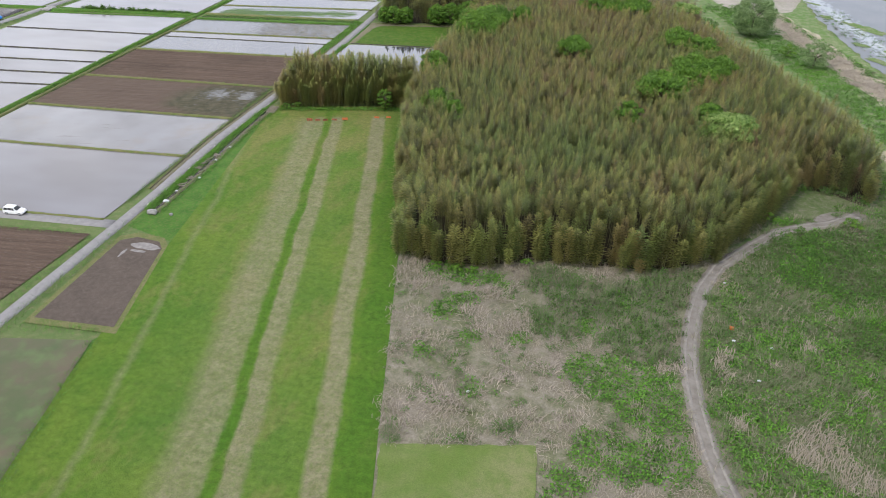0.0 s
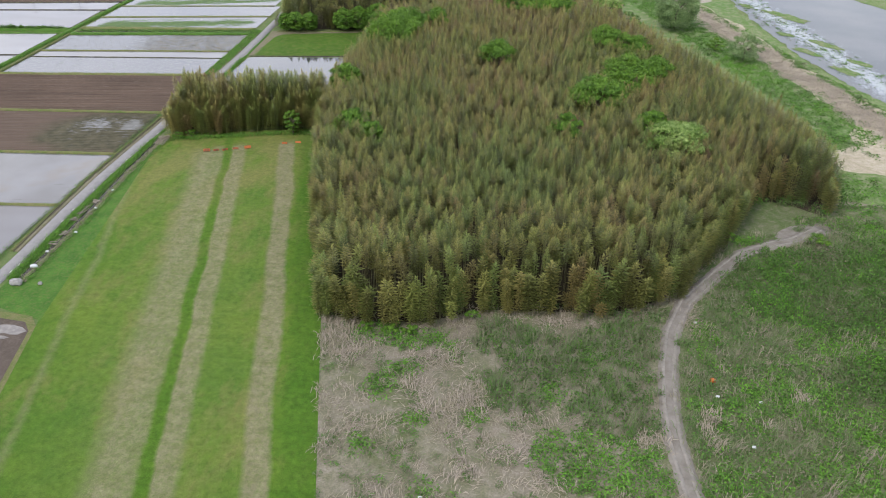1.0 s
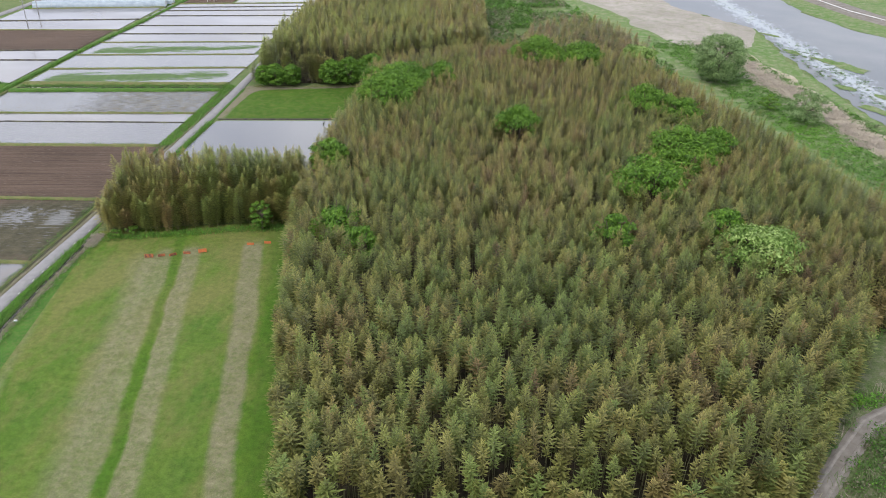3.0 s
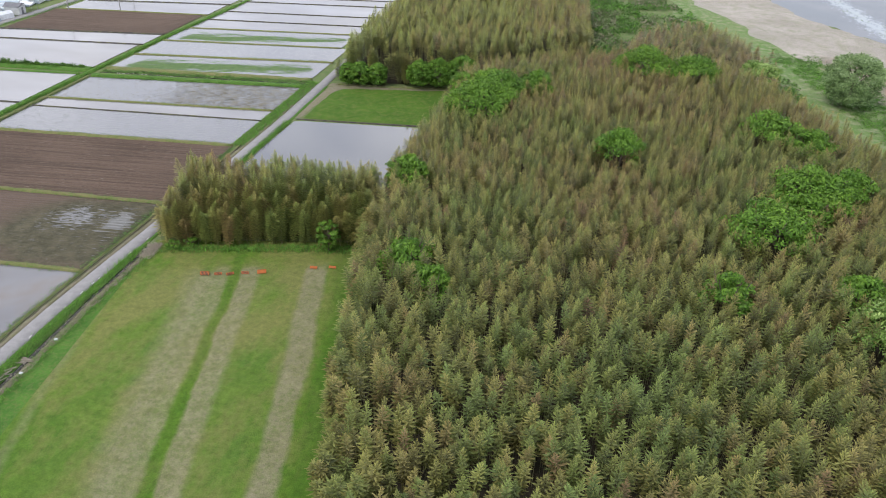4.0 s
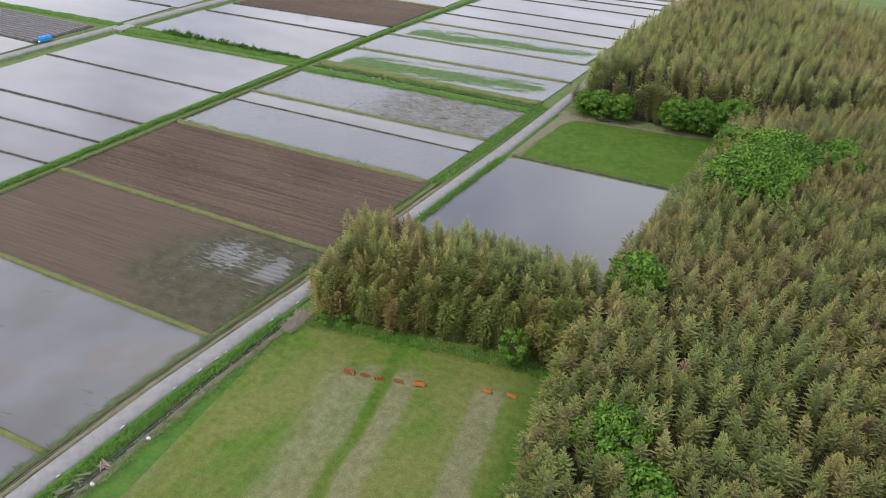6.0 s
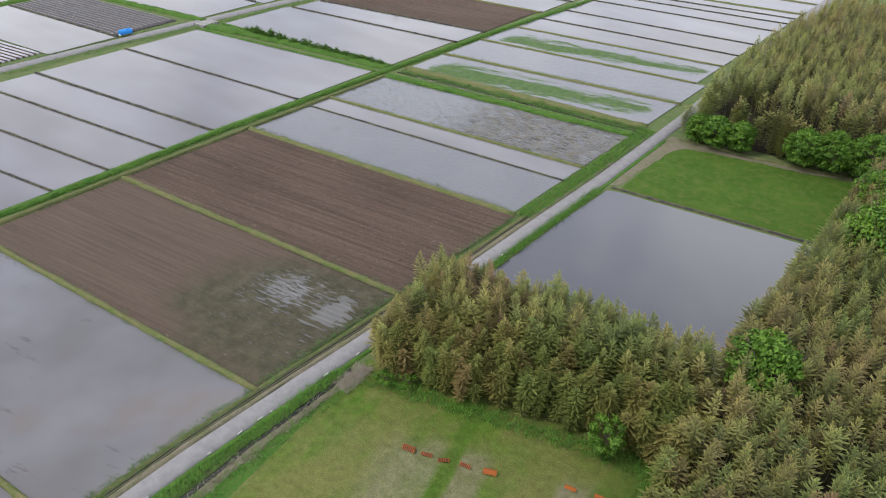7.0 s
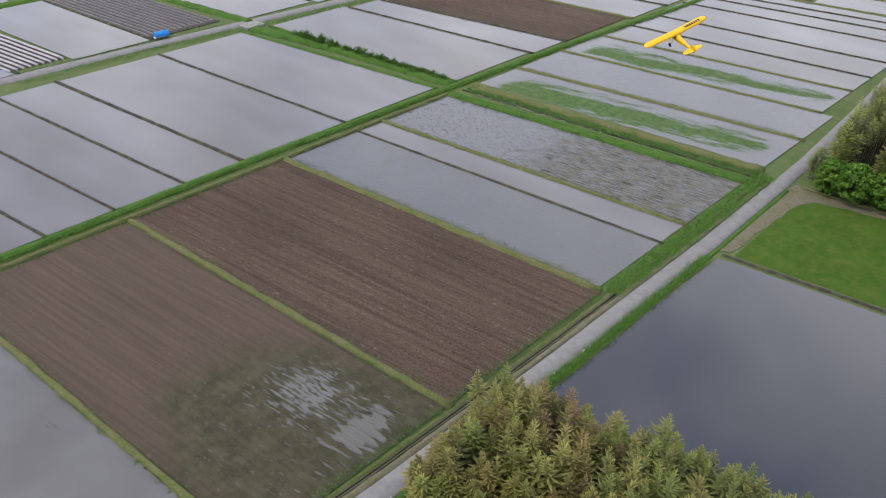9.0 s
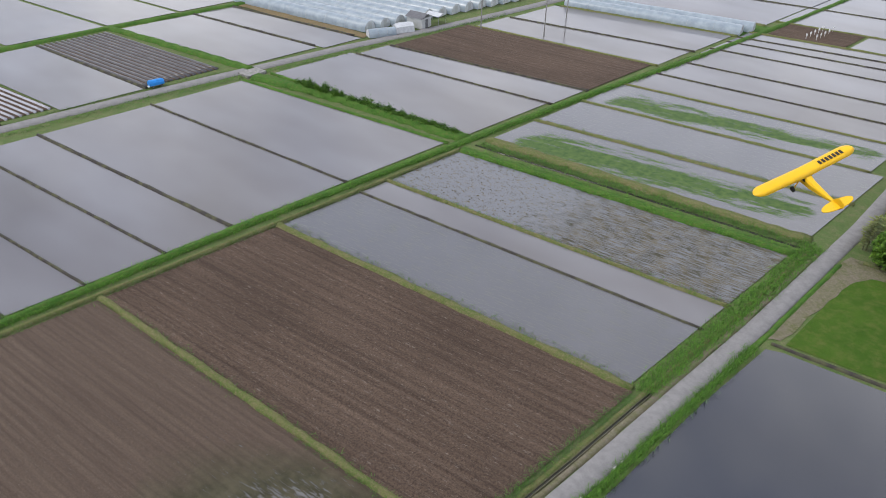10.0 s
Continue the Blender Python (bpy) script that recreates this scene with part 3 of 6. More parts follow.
# third column, beyond the western lane: y at x = -147 and x = -108
for w0, e0, w1, e1 in [(-60, -52, -31, -24), (-30, -23, -9, -2), (-8, -1, 18, 25), (29.4, 35.6, 45.4, 51.0), (64.4, 70.6, 82.0, 89.6), (82.8, 90.4, 92.6, 100.6)]:
    paddy(quad(-147, -109.4 + max(0, e0 - 50) * 0.06, w0, e0, w1, e1, -147, -108), FLOODED, WATER_PALE)
    ob = strip("field_bank", [(-147, w1 + 0.3), (-109.4, e1 + 0.3)], 0.7, 0.22, MUD_RIDGE, rough=0.14, rng=RNG)
    tagged(ob, BLACK_BANK, "field bank", kind="structure")
for y0, y1 in [(-60, -20), (-19, 15), (16, 40), (41, 62), (63, 80), (81, 98)]:
    paddy(quad(-215, -151, y0 - 12, y0, y1 - 12, y1, -215, -151), FLOODED, WATER_PALE)
# fields south of the side road and beside the airstrip
ploughed([(-60, -99), (-0.6, -95), (1.0, -56.6), (-60, -64)], SOIL, 34, "ploughed brown field with bare damp soil")
PLOT = [(8.0, -80.5), (20.8, -79.4), (15.6, -57.5), (14.0, -55.6), (9.5, -55.2), (7.2, -57.0)]
fan("plot_margin", [(13.2 + (x - 13.2) * 1.16, -68 + (y + 68) * 1.12) for x, y in PLOT], 0.005, RIDGE, "yellowish grass margin round the bare plot", "field margin")
fan("dirt_plot", PLOT, 0.03, PLOT_MUD, "small bare brown plot with dried puddle rings", "bare plot")
fan("algae_pool", [(7.0, -86.0), (19.6, -83.0), (25.5, -109.0), (27, -122), (7.0, -122)], 0.02, POOL, "shallow pool with green algae over brown mud", "pool")

tagged(strip("canal_water", [(-51.4, 79.3), (0.2, 88.4)], 0.4, 0.03, DARK_WATER, top=0.9, step=3, base=-0.04, rough=0.15, rng=RNG), "narrow dark canal between grassy banks", "ditch", kind="structure")
# ditches and long grassy banks along the columns
for line, w, h in [([(-54.0, -60), (-54.1, 6), (-54.4, 40), (-53.4, 78), (-52.4, 112), (-50.2, 145), (-48.6, 190), (-47, 300)], 1.2, 0.45), ([(-52.0, -60), (-52.1, 6), (-51.9, 40), (-51.7, 76)], 0.65, 0.35),
                   ([(-101.4, 69.8), (-90.0, 73.2), (-76, 76.3), (-53.9, 79.6)], 3.2, 0.55), ([(-148.4, 62.6), (-105.6, 71.6)], 2.2, 0.45), ([(-148.5, 30), (-149.2, 63), (-147.5, 98)], 2.0, 0.4)]:
    tagged(strip("ditch_bank", line, w, h, RIDGE if w < 1 else VERGE, rough=0.12, rng=RNG), "long grassy bank beside a field ditch", "ditch bank", kind="structure")

# pond and young crop east of the road
fan("pond", [(5.5, 20.0), (39.0, 26.0), (39.0, 71.4), (35.1, 70.3), (7.6, 65.6), (6.0, 64.8), (5.6, 52), (5.75, 38)], 0.0, WATER_POND, "wide flooded field with dark still water mirroring clouds", "pond")
tagged(sheet("crop_field", [(7.2, 67.2), (42.0, 73.4), (40.0, 97.0), (6.9, 89.6)], -0.07, CROP, 40, 30, 0.015, RNG), "young green crop field beside the pond", "crop field", kind="structure")
fan("crop_margin", [(5.4, 66.8), (6.7, 67.4), (7.1, 72), (6.9, 78), (7.2, 84.5), (8.8, 87.6), (13, 89.4), (20, 91.2), (30, 93.6), (36, 96.0), (33, 97.5), (20, 93.6), (4.7, 91.0), (4.75, 66.4)], -0.045, DRY, "trodden dry margin of the crop field", "field margin", 0.5)
tagged(strip("field_bank", [(6.0, 66.2), (40, 72.2)], 0.5, 0.12, MUD_RIDGE, rough=0.12, rng=RNG), "low earth bank between pond and crop", "field bank", kind="structure")
tagged(strip("field_bank", [(6.6, 90.6), (20, 93.0), (34, 96.4)], 1.0, 0.18, RIDGE, rough=0.2, rng=RNG), "dry grassy bank around the crop field", "field bank", kind="structure")

# ---- roads ----
ROAD_LINE = [(3.8, -140), (3.8, -80), (3.7, -52), (3.5, -38), (2.75, -24), (2.4, -10), (2.7, 4), (3.0, 13), (3.4, 37), (3.4, 50), (3.5, 68), (3.1, 88), (2.9, 99), (1.5, 122), (-0.5, 150), (-2, 200), (-4, 320)]
tagged(strip("road", ROAD_LINE, 2.3, 0.15, ROAD, top=0.86, step=3), "narrow pale concrete farm road", "road", kind="structure")
tagged(strip("side_road", [(2.5, -52.3), (-20, -54.7), (-60, -60), (-110, -67)], 2.7, 0.14, ROAD, top=0.86, step=3), "narrow side road between fields", "road", kind="structure")
tagged(strip("west_road", [(-108, -60), (-107.8, 20), (-106.9, 45), (-106.0, 66), (-104.4, 93), (-101.6, 117), (-99.8, 142), (-97, 200), (-92, 320)], 2.6, 0.16, ROAD, top=0.86, step=3), "pale farm road across the paddies", "road", kind="structure")
CONCRETE = plain("old_concrete", (0.34, 0.33, 0.31), 0.9, 0, 0.45, 1.5)
for dx, w, h, mat, name, label in [(-0.16, 0.07, 0.20, DRY, "gutter_wall", "thin concrete wall of a roadside gutter"), (0.16, 0.07, 0.20, DRY, "gutter_wall", "thin concrete wall of a roadside gutter"), (0, 0.26, 0.08, DARK_WATER, "gutter_water", "dark water in the roadside gutter")]:
    line = [(x - 2.12 + dx, y) for x, y in ROAD_LINE if -48 < y < 49] + [(1.28 + dx, 49.6)]
    tagged(strip(name, line, w, h, mat, top=0.9, step=4, base=-0.1), label, "gutter", kind="structure")

DITCH_LINE = [(6.9, -46), (6.6, -25), (5.9, -12), (5.5, -5), (5.5, 3), (5.3, 9)]
tagged(strip("ditch_water", DITCH_LINE, 0.55, 0.03, DARK_WATER, top=0.9, step=2, base=-0.005, rough=0.2, rng=RNG), "narrow dark water ditch beside the airfield", "ditch", kind="structure")
tagged(strip("ditch_mud", [(x + 0.75, y) for x, y in DITCH_LINE], 0.9, 0.05, DRY, rough=0.3, rng=RNG, step=1.2), "strip of dried mud and reed litter along the ditch", "ditch bank", kind="structure")
for dx, w in ((-1.55, 0.75), (-2.62, 0.6), (1.5, 0.7)):
    line = [(x + dx, y) for x, y in ROAD_LINE if -49 < y < 90]
    tagged(strip("road_verge", line, w, 0.10, DRY if dx > -2 and dx < 0 else RIDGE if dx < 0 else VERGE, rough=0.15, rng=RNG, step=1.5), "narrow verge of dry grass beside the road", "road verge", kind="structure")

# ---- airfield ----
def runway_material():
    """Mown grass with pale worn landing lanes."""
    m = Nodes("airfield_grass", 0.92, 0, 0.15)
    u = m.axis(-0.970, -0.243, 40.07)
    u = m.math("ADD", u, m.math("MULTIPLY_ADD", m.noise(0.07, 4, 0.6), 2.4, -1.2))
    u = m.math("ADD", u, m.math("MULTIPLY_ADD", m.noise(0.8, 5, 0.75), 0.8, -0.4))
    k = 1 / 48.0
    wear = m.ramp(m.math("DIVIDE", u, 48.0), (0.0, 0.0), (3.4 * k, 0.02), (4.1 * k, 0.95), (6.5 * k, 0.98), (7.3 * k, 0.1), (13.4 * k, 0.12), (14.3 * k, 0.85), (16.5 * k, 0.9), (17.0 * k, 0.0), (18.1 * k, 0.0), (18.8 * k, 0.75), (22.6 * k, 0.85), (25.2 * k, 0.12), (33.4 * k, 0.05), (34.4 * k, 0.5), (35.3 * k, 0.05))
    w = m.math("ADD", m.axis(-0.42, 1.0, 0.0), m.math("MULTIPLY_ADD", m.noise(0.2, 4), 8.0, -4.0))
    wear = m.mix(m.ramp(m.math("MULTIPLY_ADD", w, 0.05, 0.5), (0.34, 1.0), (0.50, 0.0)), 0.0, wear)
    green = m.mix(m.ramp(m.noise(0.05, 5, 0.6), (0.36, 0.0), (0.66, 1.0)), (0.064, 0.142, 0.013), (0.106, 0.170, 0.020))
    green = m.mix(m.ramp(m.noise(0.3, 5, 0.7), (0.5, 0.0), (0.75, 0.6)), green, (0.036, 0.108, 0.008))
    north = m.math("MULTIPLY", m.math("MULTIPLY_ADD", m.axis(0.0, 1.0, 45.0), 1 / 60, 0.0, clamp=True), 0.15)
    dry = m.ramp(m.math("ADD", north, m.noise(0.11, 7, 0.72, (1, 0.5, 1))), (0.52, 0.0), (0.68, 0.85))
    green = m.mix(dry, green, (0.165, 0.168, 0.050))
    pale = m.mix(m.ramp(m.noise(0.45, 6, 0.72), (0.35, 0.0), (0.68, 1.0)), (0.164, 0.166, 0.078), (0.250, 0.226, 0.142))
    thin = m.math("MULTIPLY", wear, m.ramp(m.noise(1.6, 6, 0.75), (0.28, 0.45), (0.55, 1.0)))
    c = m.mix(thin, green, pale)
    # darker grass seam between lanes, and shade painted along the grove's edge
    lush_and_shade = m.ramp(m.math("DIVIDE", u, 48.0), (0.0, 0.6), (2.0 * k, 0.5), (3.2 * k, 0.0), (16.6 * k, 0.0), (17.2 * k, 0.5), (17.9 * k, 0.5), (18.6 * k, 0.0))
    c = m.mix(lush_and_shade, c, m.mix(m.ramp(m.noise(0.9, 5, 0.7), (0.4, 0.0), (0.62, 1.0)), (0.040, 0.104, 0.010), (0.066, 0.142, 0.014)))
    grain = m.noise(7, 5, 0.75)
    c = m.mix(1.0, c, m.ramp(grain, (0.28, 0.70), (0.72, 1.28)), "MULTIPLY")
    c = m.mix(1.0, c, m.ramp(m.noise(1.1, 6, 0.75), (0.3, 0.72), (0.7, 1.24)), "MULTIPLY")
    return m.color(c).bump(grain, 1.0, 0.14).mat


RUNWAY = runway_material()
runway = sheet("runway", [(25.8, -120.0), (72.5, -120.0), (39.0, 21.0), (5.6, 11.5)], -0.015, RUNWAY, 40, 60, 0.025, RNG)
tagged(runway, "mown grass airstrip with pale worn landing lanes", "airstrip", kind="structure")
fan("verge_meadow", [(5.4, 11.5), (14, 14), (28.0, -120), (19, -84), (21.2, -79.5), (15.5, -54.8), (5.4, -52)], -0.08, VERGE, "rough green meadow between road ditch and airstrip", "meadow")
fan("mown_lawn", [(66.2, -91.6), (84.9, -86.6), (91, -125), (73, -125)], 0.05, LAWN, "square of mown pale green lawn", "lawn", 0.35)
fan("scrub_ground", [(55.0, -48), (73, -121), (200, -135), (200, -20), (150, 2), (124, 8), (106, -18), (98, -30), (80, -34), (62, -38)], -0.05, SCRUB_GROUND, "rough ground with dry reeds and green weeds", "scrubland")
fan("weedy_ground", [(106, -44), (105.6, -60), (106, -70), (110, -84), (122, -112), (128, -128), (200, -136), (200, -20), (150, 2), (140, 0), (127, 2), (122, -7), (113, -26), (109, -36)], -0.035, WEEDY_GROUND, "weedy green ground east of the track", "scrubland", 1.2)
TRACK_LINE = [(137, -9.0), (131.5, -14.0), (126.5, -16.6), (121.0, -20.5), (115.0, -28.4), (109.6, -36.0), (106.5, -44.0), (105.0, -52.0), (104.2, -60), (104.1, -67), (104.8, -74), (106.1, -82), (108.2, -89), (112, -98), (118, -112), (124, -126)]
tagged(strip("dirt_track", TRACK_LINE, 2.9, 0.09, TRACK, top=0.85, rough=0.06, rng=RNG, step=1.0, base=-0.02), "winding brown dirt track with two wheel ruts", "track", kind="structure")
RUT = plain("rut_dust", (0.27, 0.245, 0.215), 0.95, 0, 0.3, 1.2)
for off in (-0.7, 0.7):
    line = []
    for i, (x, y) in enumerate(TRACK_LINE):
        a, b = TRACK_LINE[max(0, i - 1)], TRACK_LINE[min(len(TRACK_LINE) - 1, i + 1)]
        d = math.hypot(b[0] - a[0], b[1] - a[1])
        line.append((x - (b[1] - a[1]) / d * off, y + (b[0] - a[0]) / d * off))
    tagged(strip("wheel_rut", line, 0.55, 0.012, RUT, top=0.9, rough=0.1, rng=RNG, step=0.8, base=0.065), "pale dusty wheel rut on the track", "wheel rut", kind="structure")
fan("track_apron", [(128, -13.6), (130, -10.6), (134, -7.8), (139, -7.0), (141, -9.5), (137, -11.8), (131, -15.4)], -0.03, TRACK, "bare dusty turning place at the end of the track", "bare ground", 0.8)

# ---- river ----
fan("bank_meadow", [(84, 240), (88, 180), (104, 140), (116, 110), (130, 70), (140, 40), (145, 5), (150, -2), (200, -20), (190, 10), (175, 55), (165, 80), (160, 95), (157, 118), (154, 142), (152, 182), (141, 194), (118, 240)], -0.085, BANK_GRASS, "green weedy river bank meadow", "river bank", 3.0)
fan("river_beach", [(88, 236), (93, 215), (107, 190), (118, 164), (126, 152), (136, 148), (146, 156), (151, 182), (141, 194), (131, 206), (118, 240)], -0.065, SAND, "pale sandy river beach", "river bank", 3.0)
fan("reed_belt", [(131, 156), (138, 133), (144.5, 106), (149.5, 84), (154.5, 68), (160, 49), (156, 32), (147, 24), (149, 16), (160, 15), (175, 25), (171, 48), (162.5, 72), (157.5, 88), (153, 108), (147, 134), (140, 155)], -0.065, REED_BELT, "pale belt of trodden dry reeds on the bank", "river bank", 2.5)
fan("river", [(105, 330), (118, 238), (131, 205), (141, 193), (152, 180), (154, 142), (157.5, 117), (161, 95), (165, 80), (174, 55), (186, 10), (205, -140), (280, -140), (238, 60), (216, 138), (198, 171), (185.5, 185), (176, 209), (172, 234), (160, 330)], -0.05, RIVER, "broad grey river with shallow riffles", "river", 1.6)
fan("far_bank", [(160, 330), (172, 234), (176, 209), (185.5, 185), (198, 171), (216, 138), (238, 60), (280, -140), (420, -140), (420, 330)], -0.02, BANK_GRASS, "green far bank of the river", "river bank")
tagged(strip("bank_road", [(175, 300), (186, 238), (197, 208), (212, 185), (232, 150), (262, 60)], 13, 0.25, TRACK, top=0.9, step=4), "grey bank road beyond the river", "road", kind="structure")
for cx, cy, rx, ry, turn in [(168, 140, 9, 3.2, -0.9), (162, 118, 3.2, 1.6, -0.8), (164, 100, 5, 2.0, -1.0), (172, 108, 6, 2.2, -0.9), (157, 152, 3.5, 1.4, -1.1), (170, 84, 5, 2.4, -1.0), (155, 172, 4, 1.2, -0.7), (176, 92, 4, 1.5, -0.9)]:
    r = random.Random(int(cx * 7 + cy))
    pts = []
    for k in range(18):
        a, q = k * math.tau / 18, r.uniform(0.75, 1.2)
        px, py = rx * q * math.cos(a), ry * q * math.sin(a)
        pts.append((cx + px * math.cos(turn) - py * math.sin(turn), cy + px * math.sin(turn) + py * math.cos(turn)))
    fan("river_island", pts, 0.03, BANK_GRASS, "low grassy gravel island in the river", "island", 0.8)

# ---- forest ----
def bamboo_template(seed, low, levels=17, fine=1.0, point=4.2):
    """A feathery bamboo in metres: thin culm and whorls of rising leaf sprays that taper to a long pointed tip."""
    r = np.random.default_rng(seed)
    height = 10.5
    vs, ts, tint, slot = [], [], [], []
    lean, way = r.uniform(0.1, 1.1), r.uniform(0, 6.28)
    taper = point * r.uniform(0.85, 1.15)

    def centre(h):
        bend = lean * h ** 2.6
        return np.array([bend * np.cos(way), bend * np.sin(way), height * (h - 0.02 * h ** 3)])

    rings = 3
    for i in range(rings):
        c, rad = centre(i / (rings - 1)), 0.05 * (1 - 0.8 * i / (rings - 1))
        for k in range(3):
            vs.append(c + (rad * np.cos(k * 2.094), rad * np.sin(k * 2.094), 0))
            tint.append(0.0)
    for i in range(rings - 1):
        for k in range(3):
            a, b = i * 3 + k, i * 3 + (k + 1) % 3
            ts += [(a, b, b + 3), (a, b + 3, a + 3)]
            slot += [1, 1]
    for i in range(levels):
        h = min(low + (1.0 - low) * (i + r.uniform(-0.12, 0.12)) / (levels - 1), 1.0)
        reach = 1.22 * min(1.0, 0.05 + taper * (1.0 - h)) * min(1.0, 0.62 + 1.3 * max(0.0, h - low)) * r.uniform(0.82, 1.12)
        if low < 0.3:
            reach *= 0.78 + 0.34 * abs(math.sin(seed + i * 0.7))
        c = centre(h)
        count = 5 if reach > 0.28 else 4
        a0 = way + i * 0.63
        # painted shade by height: lower whorls darker, whorls near the tip lighter
        level_shade_tint = r.uniform(-0.11, 0.11) + max(-0.08, 1.35 * (h - 0.86))
        for s in range(count):
            a = a0 + s * 6.283 / count + r.normal(0, 0.2)
            out = np.array([np.cos(a), np.sin(a), 0])
            side = np.array([-np.sin(a), np.cos(a), 0])
            ln = reach * r.uniform(0.75, 1.15)
            rise = (0.22 + 0.5 * max(0.0, (h - 0.82) / 0.18)) * ln + 0.04
            wide = (0.047 + 0.064 * ln) * fine
            mid, tip = c + out * ln * 0.55 + (0, 0, rise * 0.8), c + out * ln + (0, 0, rise * r.uniform(0.8, 1.35)) + side * r.normal(0, 0.06)
            t = level_shade_tint + r.uniform(-0.05, 0.05)
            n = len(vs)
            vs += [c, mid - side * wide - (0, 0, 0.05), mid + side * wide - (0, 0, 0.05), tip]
            # stem end darkened, tip lightened, imitating shade inside the plume
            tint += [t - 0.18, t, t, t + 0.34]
            ts += [(n, n + 1, n + 2), (n + 1, n + 3, n + 2)]
            slot += [0, 0]
    return np.array(vs, np.float32), np.array(ts, np.int32), np.array(tint, np.float32), np.array(slot, np.int32)


def inside(x, y, poly):
    hit = False
    for (x0, y0), (x1, y1) in zip(poly, poly[1:] + poly[:1]):
        if (y0 > y) != (y1 > y) and x < (x1 - x0) * (y - y0) / (y1 - y0) + x0:
            hit = not hit
    return hit


FOREST = [(38.2, 17.5), (45.8, -15), (53.6, -42), (54.8, -49.0), (63, -50.0), (70, -48.8), (79, -44.4), (88.5, -43.4), (98, -42.4), (103.6, -39.5), (109.0, -35.2), (113.4, -26.6), (120.3, -15.2), (123.8, -8.8), (126.8, -0.4), (134, -0.6), (140.4, -5), (143.2, 8), (141.2, 22), (134, 40), (127, 58), (119, 75), (112, 93), (104, 106), (90, 112), (74, 116), (58, 106), (46, 97), (37.4, 86), (37.6, 70), (36.6, 29)]
HEDGE = [(37.4, 28.6), (30, 27.0), (22, 26.0), (13.7, 24.2), (7.2, 22.0), (5.4, 16.0), (6.7, 10.2), (17.6, 13.4), (26, 16.6), (38.2, 19)]
NORTH_WOOD = [(5.6, 93.0), (18, 94.5), (33, 98), (46, 103), (58, 112), (64, 126), (62, 150), (59, 178), (7, 178), (4, 140)]
EAST_WOOD = [(72, 124), (88, 117), (104, 112), (112, 122), (104, 150), (90, 160), (76, 146)]
GAPS = [(111.7, 4.6, 5.4), (98.3, 25.5, 6.0), (107.3, 41, 6.4), (103, 34, 4), (47.1, 64, 6.6), (49, 74, 6.4), (55, 78, 4.5), (80, 101, 7), (89, 99, 6), (75.0, 47.5, 4.2), (103.5, 67, 5.4), (109, 62, 4), (42.4, 29.4, 3.8), (49.0, 4, 3.6), (53.6, -0.5, 3.0), (91.1, 6.6, 3.6), (108, 12, 3.6)]


def rim(x, y, poly):
    """How near a point lies to the outline of a grove, or to an open line given as a tuple."""
    best = 99.0
    for (x0, y0), (x1, y1) in zip(poly, poly[1:] + (poly[:1] if isinstance(poly, list) else ())):
        dx, dy = x1 - x0, y1 - y0
        f = max(0.0, min(1.0, ((x - x0) * dx + (y - y0) * dy) / (dx * dx + dy * dy)))
        best = min(best, math.hypot(x - x0 - dx * f, y - y0 - dy * f))
    return best


